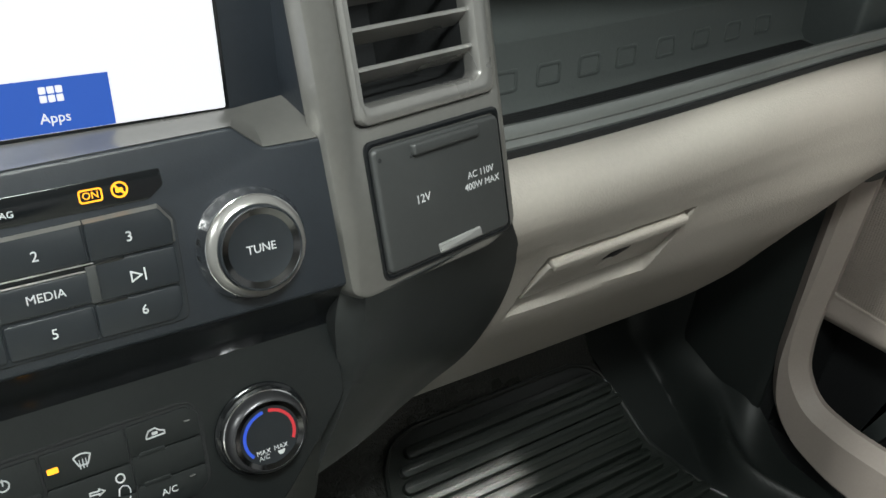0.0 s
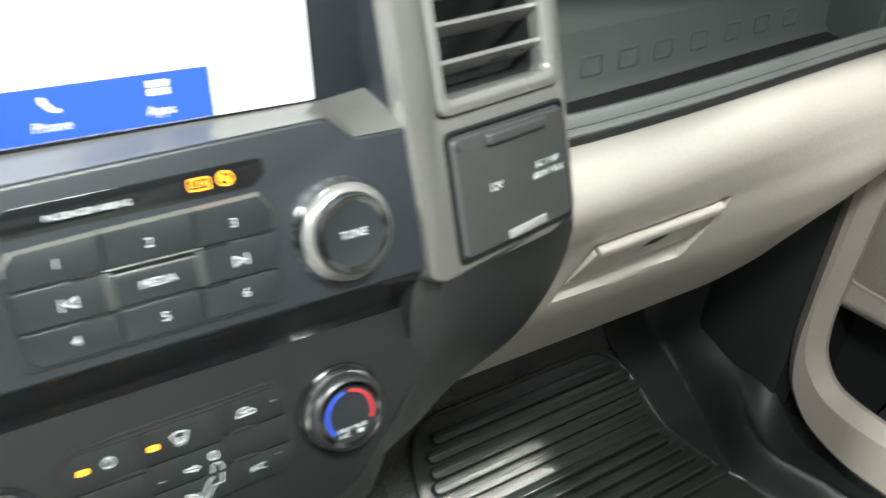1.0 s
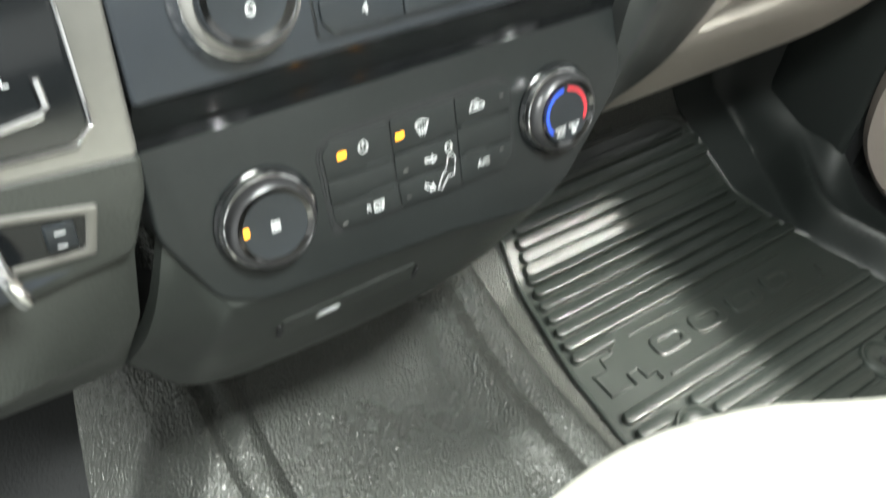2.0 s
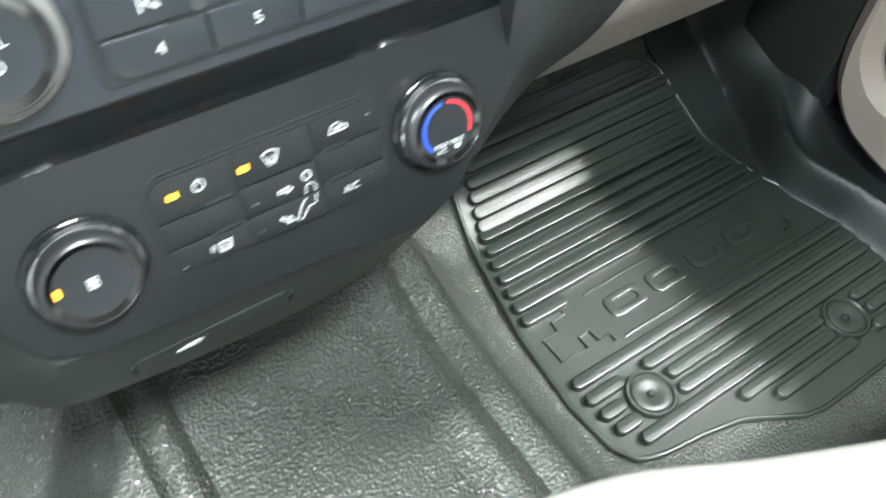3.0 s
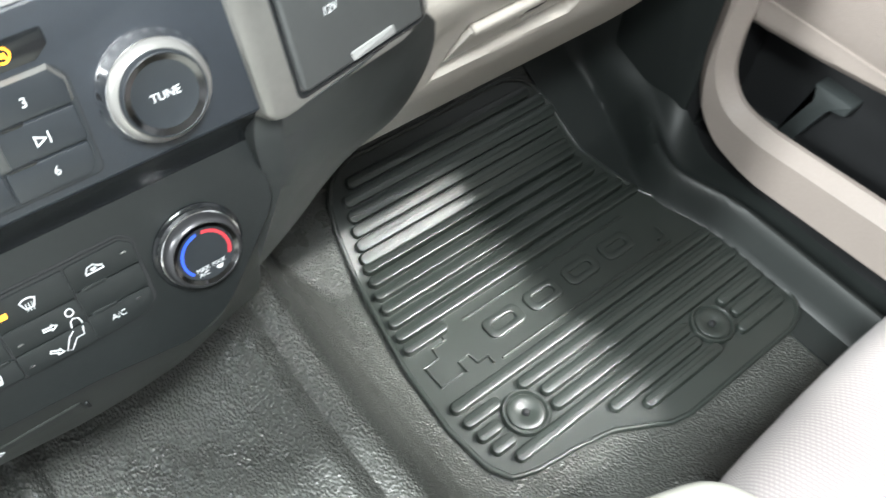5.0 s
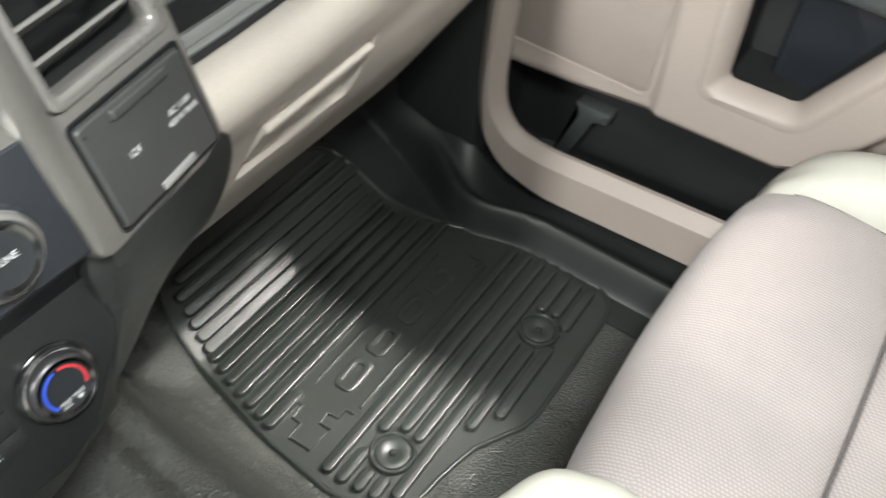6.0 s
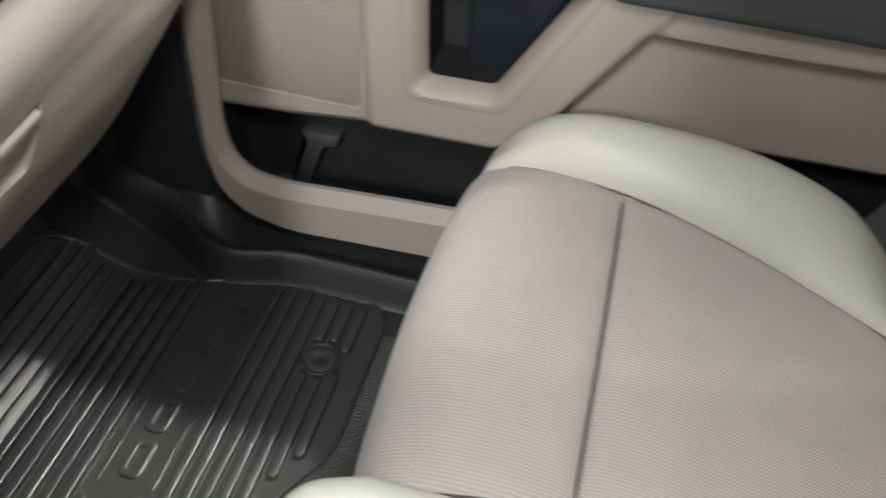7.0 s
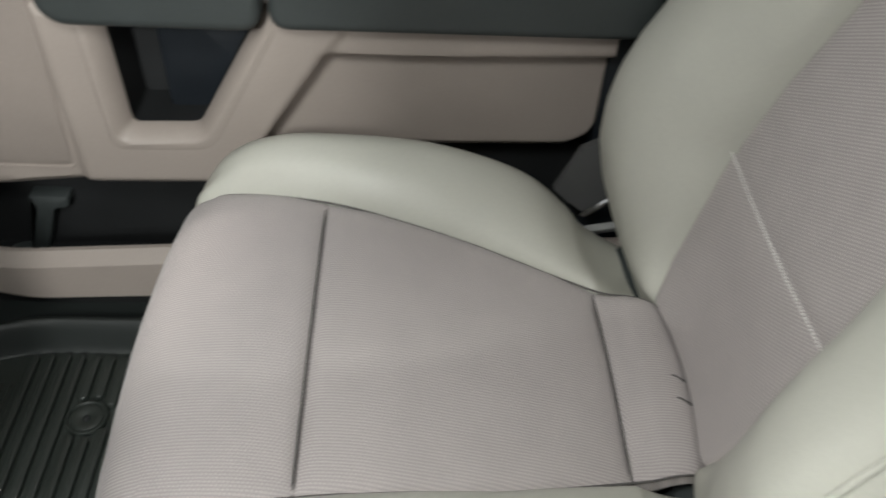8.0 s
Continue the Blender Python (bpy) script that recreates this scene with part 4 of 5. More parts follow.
loop_mark(ck[3], [(0.0018, -0.0034), (0.0056, -0.0034), (0.0073, 0.0008), (0.0056, 0.0018), (0.0037, 0.0021), (0.0018, 0.0018), (0.0001, 0.0008)], 0.00033)
for dx in (-0.0014, 0.0, 0.0014):
    mark(ck[3], rrect(0.0037 + dx - 0.0002, -0.0050, 0.0037 + dx + 0.0002, -0.0006, 0.0001, 2))
loop_mark(ck[6], [(0.0318, -0.0006), (0.0332, 0.0020), (0.0362, 0.0026), (0.0384, 0.0008), (0.0402, 0.0002), (0.0402, -0.0014), (0.0318, -0.0016)])
mark(ck[6], rrect(0.0345, -0.0006, 0.0372, 0.0008, 0.0004, 2))
lettering("A/C", 0.0375, -0.0305, 0.0046, WHITE, ck[8], MH, 0.0022)
lettering("R", -0.0302, -0.0318, 0.0046, WHITE, ck[2], MH, 0.0022)
loop_mark(ck[2], [(-0.0272, -0.0340), (-0.0226, -0.0340), (-0.0220, -0.0300), (-0.0272, -0.0300)])
for dx in (0.0012, 0.0026, 0.0040):
    mark(ck[2], rrect(-0.0272 + dx - 0.0002, -0.0348, -0.0272 + dx + 0.0002, -0.0312, 0.0001, 2))
for x, y, key, tilt in ((0.0066, -0.0188, ck[4], -4), (0.0046, -0.0328, ck[5], -30)):
    turned = Matrix.Translation((x, y, 0)) @ Matrix.Rotation(radians(tilt), 4, "Z")
    loop_mark(key, [(turned @ Vector((u, v, 0))).to_2d() for u, v in ((-0.0032, -0.0007), (0.0008, -0.0007), (0.0008, -0.0016), (0.0032, 0.0), (0.0008, 0.0016), (0.0008, 0.0007), (-0.0032, 0.0007))], 0.00027)
loop_mark(ck[4], [(0.0173 + 0.0019 * a, -0.0158 + 0.0021 * b) for a, b in cir[::2]], 0.00033)
stroke_mark(ck[4], [(0.0152, -0.0243), (0.0159, -0.0208), (0.0175, -0.0196), (0.0197, -0.0205), (0.0205, -0.0226), (0.0203, -0.0244)])
stroke_mark(ck[5], [(0.0150, -0.0262), (0.0122, -0.0286), (0.0088, -0.0350), (0.0112, -0.0357), (0.0153, -0.0306), (0.0190, -0.0305), (0.0199, -0.0259)])
for x, y in ((-0.0435, -0.0345), (-0.0080, -0.0195), (-0.0080, -0.0335), (0.0510, 0.0010), (0.0490, -0.0270)):
    mark(ck[0], rrect(x - 0.0014, y - 0.0005, x + 0.0014, y + 0.0005, 0.0003, 2), "unlit_light", DARKCHROME)
for x, y in ((-0.0215, -0.0108), (-0.0215, -0.0250), (0.0330, -0.0082), (0.0330, -0.0232)):
    part("key_dimple", slab(rrect(x - 0.0065, y - 0.0012, x + 0.0065, y + 0.0012, 0.0011), 0.001, 0.0025, 0.0006, MH), LOWBLACK, stack)

# ---------------------------------------------------------------- touchscreen

tv = thing("touchscreen", (0, 0.05, 0.676), "lit touchscreen with white map and blue menu bar", "screen")
part("bezel", slab(rrect(-0.127, -0.006, 0.127, 0.12, 0.004), -0.03, -0.001, 0.001, MS), BLACK, tv)
part("glass", slab(rrect(-0.0915, 0.0005, 0.0955, 0.108, 0.002), -0.002, 0.0, 0.0004, MS), GLOSS, tv)
part("picture", slab(rrect(-0.0895, 0.0018, 0.0935, 0.106, 0.001), -0.001, 0.0004, 0, MS), SCREENWHITE, tv, "white lit screen picture")
bar = part("menu_bar", slab(rrect(-0.0893, 0.0020, 0.0455, 0.0235, 0.0003), -0.0005, 0.0008, 0, MS), SCREENBLUE, tv, "blue lit menu bar")
for x, text in ((-0.0655, "Audio"), (-0.0210, "Phone"), (0.0225, "Apps")):
    lettering(text, x, 0.0078, 0.0058, SCREENWHITE, bar, MS, 0.0010)
for i in range(3):
    for j in range(2):
        part("app_tile", slab(rrect(0.0180 + 0.0032 * i, 0.0143 + 0.0034 * j, 0.0206 + 0.0032 * i, 0.0171 + 0.0034 * j, 0.0004, 2), 0.0006, 0.0011, 0, MS), SCREENWHITE, bar)
part("phone_mark", slab(rounded([(-0.0245, 0.0195), (-0.0225, 0.0200), (-0.0215, 0.0175), (-0.0190, 0.0150), (-0.0168, 0.0145), (-0.0172, 0.0128), (-0.0205, 0.0135), (-0.0240, 0.0170)], 0.0008, 2), 0.0006, 0.0011, 0, MS), SCREENWHITE, bar)
part("audio_mark", slab(rounded([(-0.0690, 0.0130), (-0.0640, 0.0138), (-0.0632, 0.0195), (-0.0688, 0.0180)], 0.0008, 2), 0.0006, 0.0011, 0, MS), SCREENWHITE, bar)
front = [MR @ Vector((x, y, -0.0005)) for x, y in ((-0.127, 0.0207), (-0.104, 0.0207), (-0.0957, 0.031), (0.085, 0.0365), (0.098, 0.0255), (0.1265, 0.0255))]
rear = [MS @ Vector((x, y, 0.0)) for x, y in ((-0.127, 0.004), (-0.100, 0.0005), (-0.094, -0.0005), (0.097, 0.0008), (0.103, 0.0015), (0.1265, 0.004))]
part("ledge", thick_sheet([front, [a.lerp(b, 0.5) for a, b in zip(front, rear)], rear], (0, 0.004, -0.008)), SATIN, tv, "satin grey ledge under the screen", 25)
for s, x0, x1 in ((1, 0.099, 0.128), (-1, -0.095, -0.128)):
    rows = [[MR @ Vector((x1, y, 0.001)), MS @ Vector((x0 + (x1 - x0) * 0.75, y - 0.018, 0.0))] for y in np.linspace(0.02, 0.125, 6)]
    part("cheek", thick_sheet([[a.lerp(b, 0.42), b] for a, b in rows], (0, 0.006, 0)), BLACK, tv)
    part("cheek_rim", thick_sheet([[a, a.lerp(b, 0.42) + Vector((0, -0.004, 0))] for a, b in rows], (0, 0.006, 0)), LIDGREY, tv, "grey raised rim beside the screen")

# ---------------------------------------------------------------- column and knee panel on the driver's side

# Knee panel's plastic; also serves as the shaded colour of the column above.
KNEE = material("knee_plastic_and_column_shade", (0.027, 0.030, 0.027), 0.5, 0, 0.0016, 0.35, "leather", 0.12)
dcol = thing("driver_column", (-0.19, 0.0, 0.55), "satin grey trim column with selector and trailer brake control", "trim column")
MB = ML @ Matrix.Translation((0, -0.014, 0)) @ Matrix.Rotation(radians(16), 4, "X") @ Matrix.Translation((0, 0.014, 0))   # its lower half, bent back
part("face", slab(rounded([(-0.16, -0.0145), (0.0205, -0.0145), (0.0215, 0.125), (-0.16, 0.125)], 0.004), -0.014, 0.0, 0.002, ML, None, 3), SATIN, dcol)
# Same trim as the face; the darker colour paints its shade.
part("lower_face", slab(rounded([(-0.16, -0.10), (0.012, -0.058), (0.0205, -0.03), (0.0210, -0.0138), (-0.16, -0.0138)], 0.004), -0.014, 0.0, 0.002, MB, None, 3), KNEE, dcol, "lower part of the column, coloured darker for its shade")
part("side_wall", slab([(-0.15, -0.09), (0.014, -0.05), (0.0175, 0.12), (-0.15, 0.12)], -0.09, -0.012, 0, ML), BLACK, dcol, "black side of the column")
dv = part("air_vent", ring(rrect(-0.12, 0.0775, 0.0060, 0.135, 0.006, 6), rrect(-0.115, 0.0850, -0.0010, 0.130, 0.004, 6), -0.001, 0.0034, 0.0028, ML), LEDGE, dcol, "satin air vent frame")
part("cavity", box(-0.115, 0.085, -0.002, -0.001, 0.130, 0.0006, 0.0003, ML), VOID, dv)
for k in range(3):
    part("slat", box(-0.1145, 0.0935 + 0.015 * k, 0.0004, -0.0014, 0.0972 + 0.015 * k, 0.0022, 0.0006, ML), SATIN, dv)
sel = part("selector_panel", slab(rounded([(-0.085, -0.0075), (0.0015, -0.0045), (0.0068, 0.002), (0.0050, 0.050), (-0.0005, 0.0575), (-0.085, 0.060)], 0.003), -0.001, 0.0006, 0.0004, ML), GLOSS, dcol, "gloss black drive selector panel")
part("edge", tube([ML @ Vector(p) for p in ((-0.085, -0.0085, 0.001), (0.0015, -0.0055, 0.001), (0.0076, 0.0015, 0.001), (0.0058, 0.050, 0.001), (-0.0005, 0.0585, 0.001), (-0.085, 0.061, 0.001))], 0.0009, 8), CHROME, sel)
part("bracket", tube([ML @ Vector(p) for p in ((-0.0055, 0.020, 0.0015), (-0.0045, 0.0105, 0.0018), (-0.0062, 0.0080, 0.0018), (-0.024, 0.0045, 0.0018), (-0.05, 0.0035, 0.0018))], 0.0016, 10), CHROME, sel, "bright chrome bracket")
lettering("4H", -0.0185, 0.0335, 0.0060, WHITE, sel, ML, 0.0008)
lettering("4L", -0.0165, 0.0205, 0.0060, WHITE, sel, ML, 0.0008)
brk = part("brake_control", ring(rounded([(-0.060, -0.053), (-0.0015, -0.0525), (0.0030, -0.030), (-0.060, -0.022)], 0.002), rounded([(-0.056, -0.0495), (-0.0055, -0.0490), (-0.0020, -0.0330), (-0.056, -0.0255)], 0.002), -0.001, 0.0016, 0.001, MB), SATIN, dcol, "trailer brake control with lever")
part("cavity", slab(rounded([(-0.057, -0.0500), (-0.0050, -0.0495), (-0.0015, -0.0325), (-0.057, -0.0250)], 0.002), -0.004, 0.0004, 0, MB), GLOSS, brk)
part("rocker", box(-0.0175, -0.0465, 0.0002, -0.0065, -0.0345, 0.0018, 0.001, MB), BUTTON, brk)
part("plus_mark", box(-0.0140, -0.0382, 0.0015, -0.0100, -0.0376, 0.0021, 0.0002, MB), WHITE, brk)
part("minus_mark", box(-0.0140, -0.0442, 0.0015, -0.0105, -0.0436, 0.0021, 0.0002, MB), WHITE, brk)
part("lever", tube([MB @ Vector(p) for p in ((-0.036, -0.030, 0.003), (-0.034, -0.040, 0.010), (-0.031, -0.050, 0.013), (-0.0295, -0.056, 0.012))], 0.0036, 10), CHROME, brk, "bright metal lever")
knee = thing("knee_panel", (-0.22, 0.03, 0.42), "grey grained knee panel under the driver's column", "trim")
tp = [MB @ Vector(p) for p in ((-0.20, -0.108, -0.006), (-0.10, -0.085, -0.004), (0.0, -0.062, -0.004), (0.013, -0.054, -0.006))]
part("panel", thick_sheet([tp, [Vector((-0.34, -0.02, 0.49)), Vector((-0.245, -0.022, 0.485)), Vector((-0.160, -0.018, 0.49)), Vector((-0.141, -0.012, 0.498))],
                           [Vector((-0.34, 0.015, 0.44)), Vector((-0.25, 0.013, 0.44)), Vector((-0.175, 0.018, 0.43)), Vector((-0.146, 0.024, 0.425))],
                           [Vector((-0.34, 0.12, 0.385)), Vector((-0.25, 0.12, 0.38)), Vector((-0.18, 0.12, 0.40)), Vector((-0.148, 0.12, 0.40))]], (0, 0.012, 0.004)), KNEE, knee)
part("foot_trim", thick_sheet([smooth_line([(-0.15, 0.13, 0.40), (-0.17, 0.11, 0.28), (-0.19, 0.06, 0.17)], 10), smooth_line([(-0.30, 0.14, 0.40), (-0.28, 0.10, 0.22), (-0.27, 0.02, 0.06)], 10)], (0, 0.02, 0.0)), CARPET, knee)

# ---------------------------------------------------------------- passenger door

DX = 0.872
MD = Matrix(((0, 0, -1, DX), (-1, 0, 0, 0), (0, 1, 0, 0), (0, 0, 0, 1)))
door = thing("door_1", (DX, -0.3, 0.06), "beige passenger door panel with dark armrest and map pocket", "door", "", "structure")
LOWER = [(-0.16, 0.236), (-0.02, 0.246), (0.10, 0.260), (0.26, 0.264), (0.31, 0.292), (0.345, 0.308), (0.60, 0.312), (0.73, 0.316), (0.757, 0.330), (0.768, 0.36)]
REC = [(0.266, 0.240), (0.840, 0.240), (0.840, 0.484), (0.414, 0.466)]
big = [(0.139, 0.322), (0.268, 0.326), (0.385, 0.538), (0.123, 0.538)]
PULL = [(0.165, 0.350), (0.251, 0.353), (0.355, 0.535), (0.154, 0.535)]
bm = bmesh.new()
us, vs = np.linspace(-0.16, 0.764, 200), np.linspace(0, 1, 64)
grid = []
for u in us:
    lo = interp(LOWER, u)
    hi = 0.56 if u > 0.08 else 0.72
    if u > 0.768:
        lo = 0.36 + (u - 0.768) * 6
    col_v = []
    for s in vs:
        v = lo + (min(hi, 0.72) - lo) * s
        d = inside(REC, u, v)
        h = -0.028 * step(d, -0.003, 0.022)
        h -= 0.014 * (1 - step(v - lo, 0.0, 0.014))
        h -= 0.02 * (1 - step(u + 0.16, 0, 0.03))
        h += 0.010 * step(inside([(0.092, 0.24), (0.276, 0.24), (0.454, 0.52), (0.075, 0.52)], u, v), -0.004, 0.012)
        h += 0.010 * step(v, 0.462, 0.474) * step(u, 0.40, 0.44)
        col_v.append(bm.verts.new(MD @ Vector((u, v, h))))
    grid.append(col_v)
for i in range(len(us) - 1):
    for j in range(len(vs) - 1):
        cu = (us[i] + us[i + 1]) / 2
        c = MD.inverted() @ ((grid[i][j].co + grid[i + 1][j + 1].co) / 2)
        if inside(big, c.x, c.y) < 0.010:
            bm.faces.new((grid[i][j], grid[i + 1][j], grid[i + 1][j + 1], grid[i][j + 1]))
part("panel", bm, DOORBEIGE, door)
loops = [[MD @ Vector((p[0], p[1], h)) for p in rounded(poly, r, 6)] for poly, r, h in ((big, 0.022, -0.008), (big, 0.022, 0.0100), ([(0.146, 0.332), (0.261, 0.336), (0.375, 0.537), (0.131, 0.537)], 0.018, 0.0125), ([(0.150, 0.337), (0.258, 0.341), (0.369, 0.536), (0.138, 0.536)], 0.016, 0.0100), (PULL, 0.010, -0.012), (PULL, 0.010, -0.016))]
grip = part("pull_frame", sheet(loops, None, True), DOORBEIGE, door, "beige bevelled door pull opening")
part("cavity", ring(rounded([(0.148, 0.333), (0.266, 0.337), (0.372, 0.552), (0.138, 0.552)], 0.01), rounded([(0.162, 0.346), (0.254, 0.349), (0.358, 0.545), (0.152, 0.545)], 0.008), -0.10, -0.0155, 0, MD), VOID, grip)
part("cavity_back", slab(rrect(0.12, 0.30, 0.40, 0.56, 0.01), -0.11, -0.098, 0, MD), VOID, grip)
part("inner_ledge", slab(rounded([(0.202, 0.335), (0.37, 0.335), (0.37, 0.53), (0.196, 0.53)], 0.018), -0.10, -0.060, 0.010, MD), BLACK, grip)
part("speaker_grille", slab(rrect(-0.115, 0.290, 0.080, 0.56, 0.010, 5), -0.008, 0.0018, 0.0012, MD), SPEAKER, door, "beige perforated speaker grille")
part("grille_edge", ring(rrect(-0.122, 0.2835, 0.0865, 0.566, 0.012, 5), rrect(-0.118, 0.2875, 0.0825, 0.562, 0.010, 5), -0.006, 0.0024, 0.001, MD), DOORBEIGE, door)
lip = [(-0.152, 0.60), (-0.152, 0.30), (-0.149, 0.175), (-0.134, 0.115), (-0.092, 0.073), (-0.02, 0.054), (0.20, 0.066), (0.60, 0.085), (0.95, 0.095), (0.95, 0.20), (0.60, 0.182), (0.24, 0.165), (-0.026, 0.146), (-0.075, 0.152), (-0.104, 0.183), (-0.112, 0.235), (-0.110, 0.30), (-0.104, 0.60)]
MP = MD @ Matrix.Translation((0, 0, 0.004))
part("map_pocket_lip", slab(rounded(lip, 0.03, 6), 0.006, 0.030, 0.017, MP, None, 1), DOORBEIGE, door, "beige map pocket edge")
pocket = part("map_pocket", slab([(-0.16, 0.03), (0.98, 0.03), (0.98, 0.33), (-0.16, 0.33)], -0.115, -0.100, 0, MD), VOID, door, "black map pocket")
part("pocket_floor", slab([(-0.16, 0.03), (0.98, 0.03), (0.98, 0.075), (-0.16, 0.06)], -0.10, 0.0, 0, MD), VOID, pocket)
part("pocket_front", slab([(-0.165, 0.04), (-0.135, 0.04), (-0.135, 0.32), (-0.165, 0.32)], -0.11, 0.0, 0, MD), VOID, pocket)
part("divider", slab(rounded([(-0.036, 0.172), (0.024, 0.172), (0.020, 0.152), (-0.002, 0.148), (-0.030, 0.062), (-0.058, 0.062), (-0.030, 0.150)][::-1], 0.006), -0.10, -0.074, 0.004, MD), DARK, pocket, "dark grey pocket divider")
part("bottle_ring", lathe([(0.030, 0.062), (0.030, 0.070), (0.027, 0.072), (0.026, 0.064)], 28, Matrix.Translation((DX + 0.055, 0.06, 0.004))), DARK, pocket)
part("armrest", slab(rounded([(0.104, 0.531), (0.125, 0.5130), (0.350, 0.5130), (0.354, 0.66), (0.104, 0.64)], 0.026, 6), -0.01, 0.05, 0.015, MD, None, 4), DARK, door, "dark grained armrest pad")
part("armrest_rear", slab(rounded([(0.358, 0.5150), (0.80, 0.5180), (0.80, 0.66), (0.356, 0.66)], 0.024, 6), -0.01, 0.046, 0.013, MD, None, 4), DARK, door)
part("upper_panel", box(-0.2, 0.63, -0.06, 1.0, 0.78, 0.02, 0.02, MD), DARK, door, "dark upper door panel")
part("shell", slab([(-0.3, 0.0), (1.05, 0.0), (1.05, 0.75), (-0.3, 0.75)], -0.16, -0.118, 0, MD), DARK, door)
part("rear_edge", box(0.767, 0.06, -0.12, 1.0, 0.64, -0.030, 0.006, MD), BLACK, door)
part("hinge_cover", slab(rounded([(-0.30, -0.02), (-0.150, 0.0), (-0.150, 0.62), (-0.30, 0.62)], 0.03), -0.05, 0.006, 0.01, MD), KICK, door)

# ---------------------------------------------------------------- passenger seat

seat = thing("front_seat", (0.52, -0.5, 0.0), "light grey cloth front seat with cream vinyl bolsters", "seat")
MID = 0.522
XR = [(-0.82, 0.630), (-0.80, 0.638), (-0.735, 0.650), (-0.60, 0.684), (-0.425, 0.713), (-0.284, 0.731), (-0.24, 0.742)]
PROFILE = smooth_line([(-0.285, 0.08), (-0.262, 0.18), (-0.250, 0.265), (-0.254, 0.312), (-0.275, 0.347), (-0.325, 0.366), (-0.425, 0.3680), (-0.52, 0.352), (-0.62, 0.326), (-0.735, 0.297), (-0.775, 0.297), (-0.802, 0.291), (-0.820, 0.276), (-0.828, 0.255)], 240)


def profile_z(y):
    return interp([(p[0], p[1]) for p in reversed(PROFILE) if p[1] > 0.29], y)


def cushion_panel(name, y0, y1, label=""):
    cut = [i for i, p in enumerate(PROFILE) if p[1] > 0.25 and i > 100]
    i0 = 0 if y0 > -0.3 else next(i for i in cut if PROFILE[i][0] <= y0)
    i1 = next((i for i in cut if PROFILE[i][0] <= y1), len(PROFILE) - 1)
    pts = PROFILE[i0:i1 + 1]
    total = sum((b - a).length for a, b in zip(pts, pts[1:]))
    rows, uvs, run_len = [], [], 0.0
    for i, p in enumerate(pts):
        if i:
            run_len += (p - pts[i - 1]).length
        a, b = pts[max(i - 1, 0)], pts[min(i + 1, len(pts) - 1)]
        t = (b - a).normalized()
        nrm = Vector((t[1], -t[0]))
        if nrm[1] < -0.2 or (abs(nrm[1]) < 0.3 and nrm[0] < 0):
            nrm = -nrm
        xr = interp(XR, p[0])
        xl = 2 * MID - xr
        row = []
        for k in range(61):
            u = k / 60
            x = xl + (xr - xl) * u
            d = min((x - xl), (xr - x))
            e = min(run_len if y0 < -0.3 else 1, total - run_len)
            off = -0.006 * math.exp(-d / 0.006) - 0.0075 * math.exp(-e / 0.007) * (1 - 0.9 * math.exp(-d / 0.012)) + 0.007 * math.sin(math.pi * u) + 0.004 * min(1, e / 0.05)
            off -= 0.0045 * math.exp(-(total - run_len) / 0.020) * min(1, d / 0.02)
            off += 0.0012 * noise.noise(Vector((x * 14, p[0] * 14, 3)))
            bow = -0.008 * (2 * u - 1) ** 4 if p[0] > -0.30 else 0
            row.append((x, p[0] + nrm[0] * off + bow, p[1] + nrm[1] * off))
            uvs.append((x, run_len))
        rows.append(row)
    return part(name, lay_uv(thick_sheet(rows, (0, -0.004, -0.015)), uvs), CLOTH, seat, label)


cushion_panel("cushion_front", 0.0, -0.425)
cushion_panel("cushion_middle", -0.425, -0.735)
cushion_panel("cushion_rear", -0.735, -0.835)
# Dark cords sunk in the seam grooves stand in for their shade.
for y in (-0.425, -0.735):
    xr = interp(XR, y)
    part("seam", tube([(2 * MID - xr + (2 * xr - 2 * MID) * k / 30, y, profile_z(y) - 0.0068 + 0.007 * math.sin(math.pi * k / 30)) for k in range(31)], 0.0012, 6), SEAM, seat)
CREST = [(-0.80, 0.245), (-0.77, 0.262), (-0.741, 0.284), (-0.715, 0.316), (-0.653, 0.366), (-0.542, 0.403), (-0.412, 0.412), (-0.35, 0.404), (-0.31, 0.384), (-0.285, 0.355), (-0.268, 0.318), (-0.258, 0.26), (-0.262, 0.17), (-0.28, 0.08)]


def bolster(s):
    """The side roll of the cushion; s is 1 on the door side, -1 on the other."""
    rows = []
    for y, zc in smooth_line(CREST, 90):
        xs_ = interp(XR, y)
        zs = min(profile_z(y), zc + 0.01) if y < -0.262 else zc
        front = step(y, -0.34, -0.262)
        pts = [(xs_ - 0.003 - 0.016 * front, zs - 0.016 - 0.016 * front), (xs_ + 0.012 - 0.010 * front, zs + 0.25 * (zc - zs) + 0.004), (xs_ + (0.772 - xs_) * 0.55, zs + 0.78 * (zc - zs) + 0.003), (0.775, zc + 0.001), (0.806 - 0.004 * front, zc - 0.018), (0.824 - 0.014 * front, zc - 0.06), (0.826 - 0.016 * front, max(0.06, zc - 0.16)), (0.815 - 0.012 * front, 0.05)]
        row = [(MID + s * (q[0] - MID), y, q[1]) for q in smooth_line(pts, 34)]
        rows.append(row)
    return part("side_bolster", thick_sheet(rows, (0, -0.004, -0.01)), VINYL, seat, "cream vinyl cushion bolster")


for s in (1, -1):
    bolster(s)
    part("seam", tube([(MID + s * (interp(XR, p[0]) - MID), p[0] - (0.012 if p[0] > -0.30 and p[1] < 0.35 else 0.002), p[1] - 0.003) for p in PROFILE[24:226:3]], 0.0012, 6), SEAM, seat)

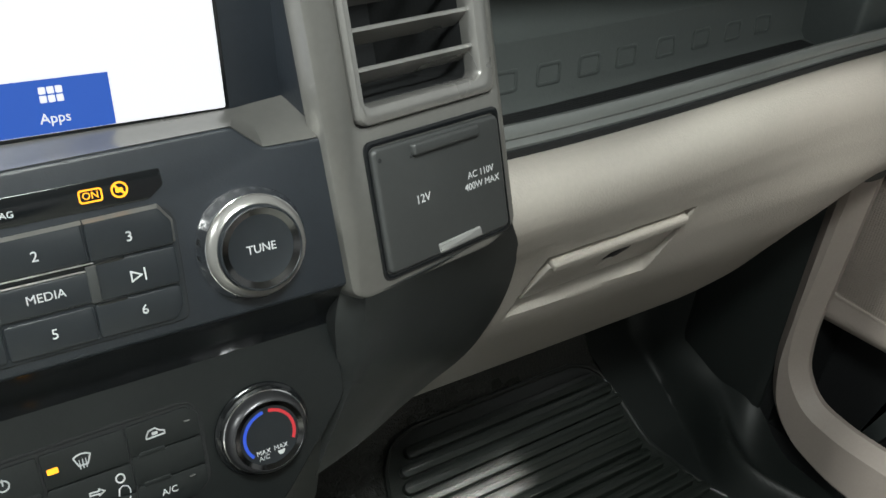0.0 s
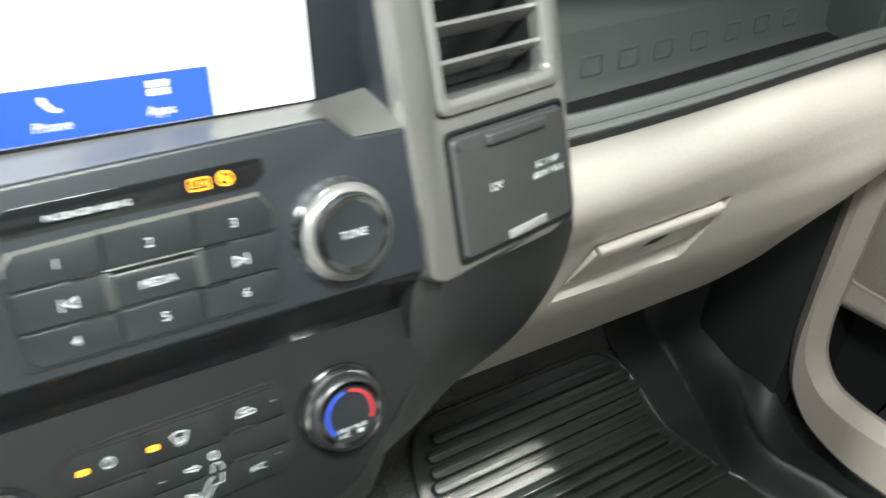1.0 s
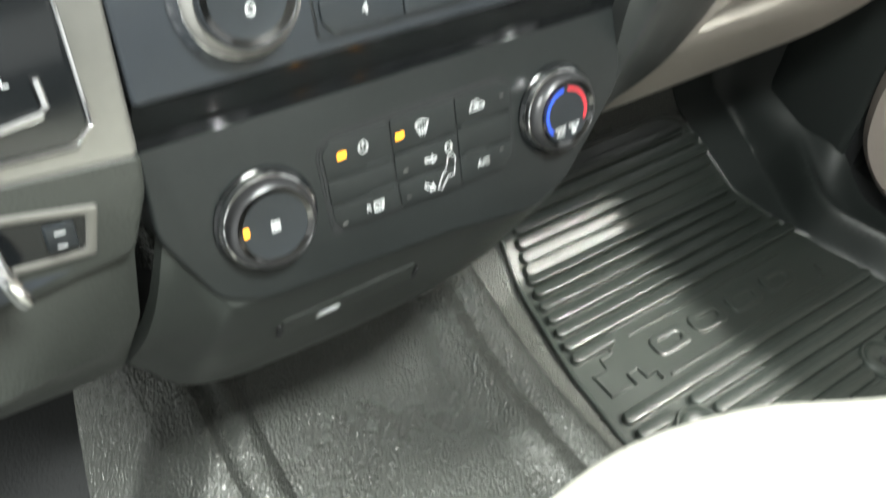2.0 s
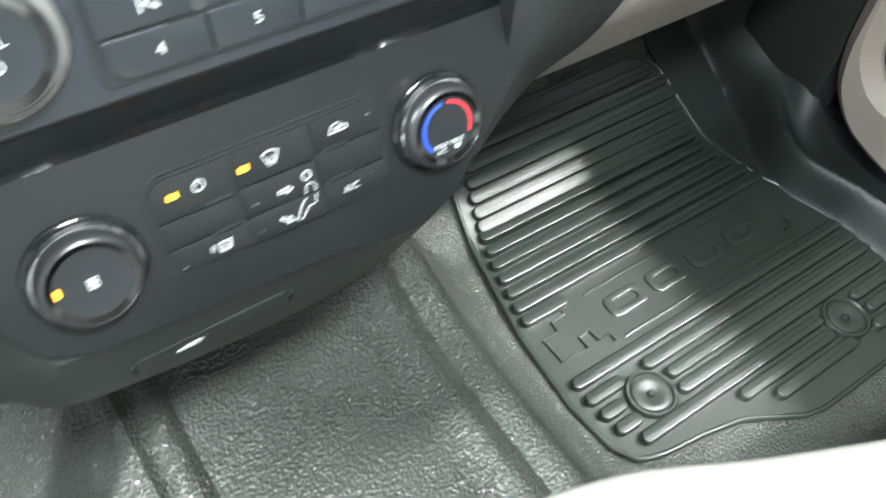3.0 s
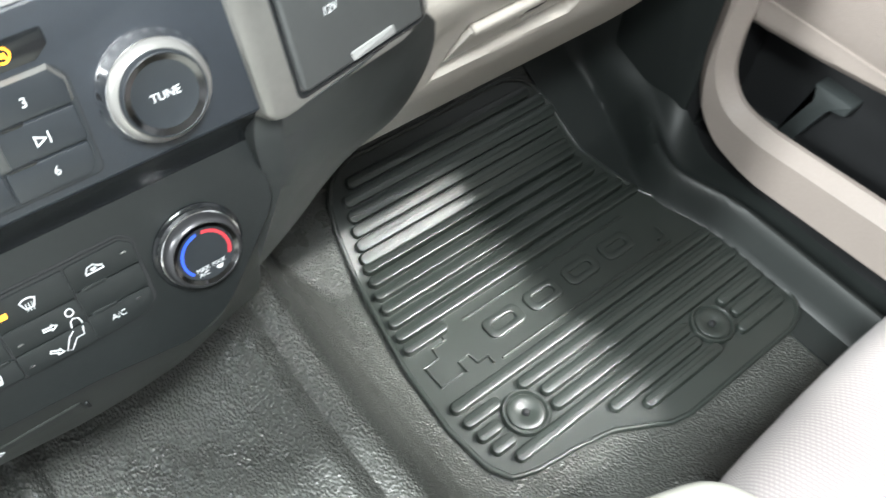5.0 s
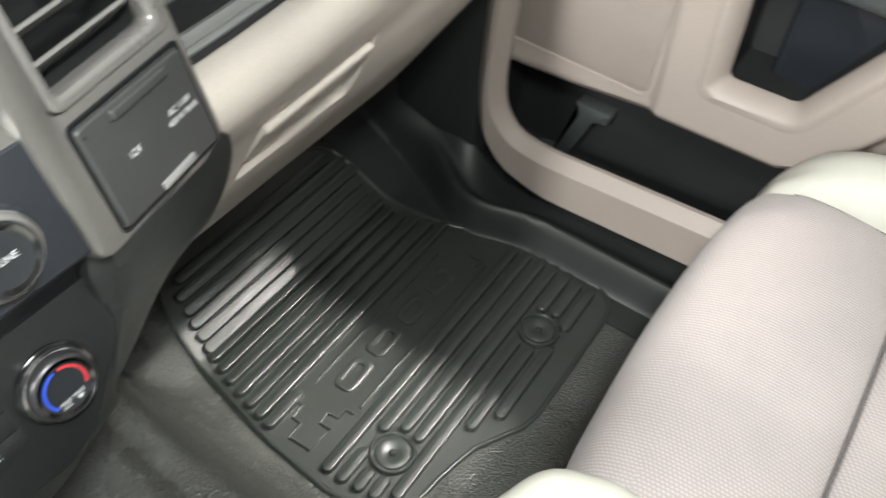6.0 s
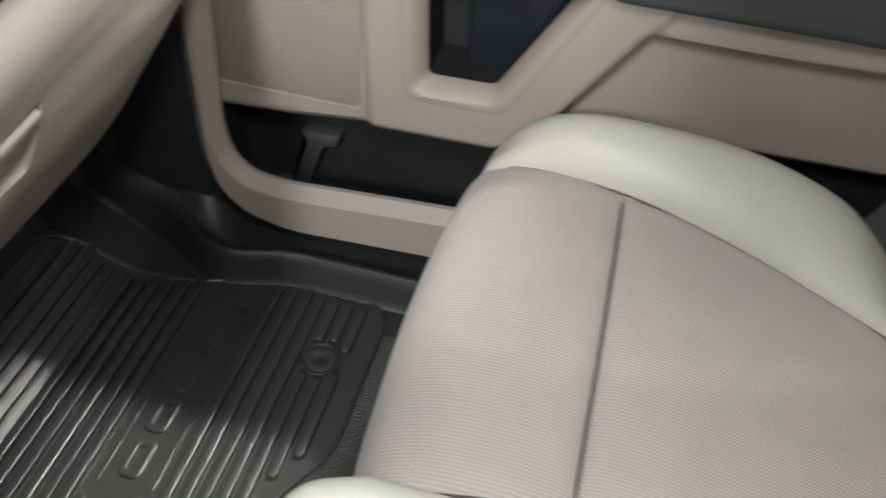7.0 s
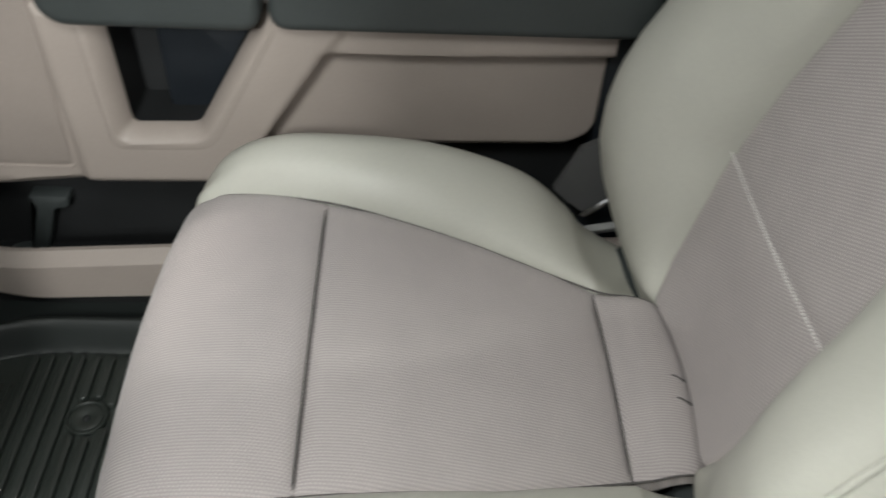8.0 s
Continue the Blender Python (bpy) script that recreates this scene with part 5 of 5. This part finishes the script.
# backrest
BX = [(0.25, 0.618), (0.304, 0.637), (0.342, 0.652), (0.41, 0.664), (0.477, 0.674), (0.571, 0.667), (0.652, 0.650), (0.80, 0.632), (1.05, 0.62)]


def back_y(z):
    return -0.800 - 0.30 * (z - 0.30) - 0.030 * step(0.303 - z, 0, 0.024)


def back_panel(name, z0, z1):
    rows, uvs = [], []
    for z in np.linspace(z0, z1, 60):
        xr = interp(BX, z)
        xl = 2 * MID - xr
        row = []
        for k in range(61):
            u = k / 60
            x = xl + (xr - xl) * u
            d, e = min(x - xl, xr - x), min(z - z0, z1 - z)
            off = -0.006 * math.exp(-d / 0.007) - 0.003 * math.exp(-e / 0.006) + (0.004 - 0.016 * step(0.5 - z, 0, 0.2)) * math.sin(math.pi * u) + 0.0015 * noise.noise(Vector((x * 12, z * 12, 7)))
            row.append((x, back_y(z) + off, z))
            uvs.append((x, z * 1.044))
        rows.append(row)
    return part(name, lay_uv(thick_sheet(rows, (0, -0.02, 0)), uvs), CLOTH, seat)


back_panel("backrest_lower", 0.25, 0.4805)
back_panel("backrest_upper", 0.4815, 1.0)
BY = [(0.16, -0.858), (0.236, -0.813), (0.275, -0.790), (0.339, -0.764), (0.365, -0.755), (0.415, -0.744), (0.462, -0.744), (0.507, -0.752), (0.549, -0.768), (0.59, -0.790), (0.70, -0.842), (0.85, -0.905), (1.0, -0.965)]


def back_bolster(s):
    rows = []
    for z in np.linspace(0.20, 1.0, 70):
        xr, yb = interp(BX, z), interp(BY, z)
        ys_ = back_y(z)
        pts = [(xr - 0.001, ys_ - 0.006), (xr + 0.014, ys_ + 0.3 * (yb - ys_) + 0.004), (xr + (0.775 - xr) * 0.55, ys_ + 0.8 * (yb - ys_) + 0.002), (0.785, yb), (0.814, yb - 0.016), (0.832, yb - 0.06), (0.832, yb - 0.13), (0.80, yb - 0.17)]
        rows.append([(MID + s * (q[0] - MID), q[1], z) for q in smooth_line(pts, 34)])
    part("back_bolster", thick_sheet(rows, (0, -0.012, 0)), VINYL, seat, "cream vinyl backrest bolster")
    part("piping", tube([(MID + s * (0.8165 - MID), interp(BY, z) - 0.0165, z) for z in np.linspace(0.25, 1.0, 40)], 0.0028, 8), VINYL, seat)


for s in (1, -1):
    back_bolster(s)
bm = bmesh.new()
for k in range(68):
    u = (k + 0.5) / 68
    xr = interp(BX, 0.481)
    x = 2 * MID - xr + (2 * xr - 2 * MID) * u
    y = back_y(0.481) + 0.004 * math.sin(math.pi * u) - 0.0006
    one = slab(rrect(-0.0013, -0.0009, 0.0013, 0.0009, 0.0008, 2), -0.001, 0.0013, 0.0005, plane_frame((x, y, 0.4795), (-1, 0, -0.12), (0, -0.3, 1)))
    spare = bpy.data.meshes.new("stitch")
    one.to_mesh(spare)
    one.free()
    bm.from_mesh(spare)
    bpy.data.meshes.remove(spare)
tagged(part("stitching", bm, STITCH, seat), "pale decorative stitching", "", "", "stuff")
part("shell", box(0.26, -1.02, 0.05, 0.79, -0.78, 0.26, 0.03), DARK, seat)
part("back_shell", slab(rrect(0.23, 0.24, 0.815, 1.0, 0.04), -0.03, 0.0, 0.02, plane_frame((0, -0.86, 0), (1, 0, 0), (0, -0.3, 1))), DARK, seat)
part("base", box(0.28, -0.76, 0.0, 0.78, -0.33, 0.10, 0.02), DARK, seat, "dark seat base")
# Two dark cords draw the shade of wrinkles at the backrest crease.
for y, x in ((-0.812, 0.515), (-0.812, 0.485)):
    part("wrinkle_shade", tube([(x, y, 0.296), (x + 0.003, y + 0.012, 0.3015), (x + 0.005, y + 0.026, 0.3035)], 0.0022, 6), SEAM, seat)

# ---------------------------------------------------------------- centre armrest

rest = thing("centre_console", (0.0, -0.5, 0.2), "cream vinyl folding console between the two seats", "console")
front_edge = [(-0.252, -0.300), (-0.235, -0.262), (-0.17, -0.215), (-0.09, -0.178), (-0.01, -0.163), (0.06, -0.176), (0.12, -0.205), (0.19, -0.236), (0.232, -0.254), (0.250, -0.292)]
pts = [(-0.252, -0.86)] + [(0.252, -0.86)] + [(p[0], p[1]) for p in reversed(smooth_line(front_edge, 40))]
part("pad", slab(rounded(pts, 0.01, 2), 0.36, 0.505, 0.034, None, None, 9), VINYL, rest)
part("base", box(-0.14, -0.84, 0.10, 0.14, -0.36, 0.39, 0.03), DARK, rest, "dark armrest base")

# ---------------------------------------------------------------- seat belt anchor

belt = thing("seat_belt", (0.835, -0.80, 0.2), "grey seat belt webbing and pale plastic anchor cover", "seat belt")
part("anchor_cover", thick_sheet([[(0.850, -0.715, 0.285), (0.848, -0.742, 0.352), (0.848, -0.765, 0.366)], [(0.846, -0.735, 0.268), (0.842, -0.765, 0.310), (0.842, -0.790, 0.335)], [(0.846, -0.760, 0.250), (0.842, -0.790, 0.285), (0.842, -0.815, 0.305)]], (0.012, 0, 0)), BELT, belt, "grey webbing loop")
part("tongue", box(-0.030, -0.010, 0, 0.034, 0.008, 0.004, 0.002, plane_frame((0.838, -0.778, 0.272), (0, -0.75, 0.62), (-0.6, 0.2, 1))), CHROME, belt, "bright metal tongue")
part("buckle", box(-0.034, -0.009, 0, 0.040, 0.009, 0.010, 0.004, plane_frame((0.838, -0.788, 0.236), (0, -0.88, 0.2), (-0.6, 0, 1))), GREYLABEL, belt, "pale grey plastic buckle")
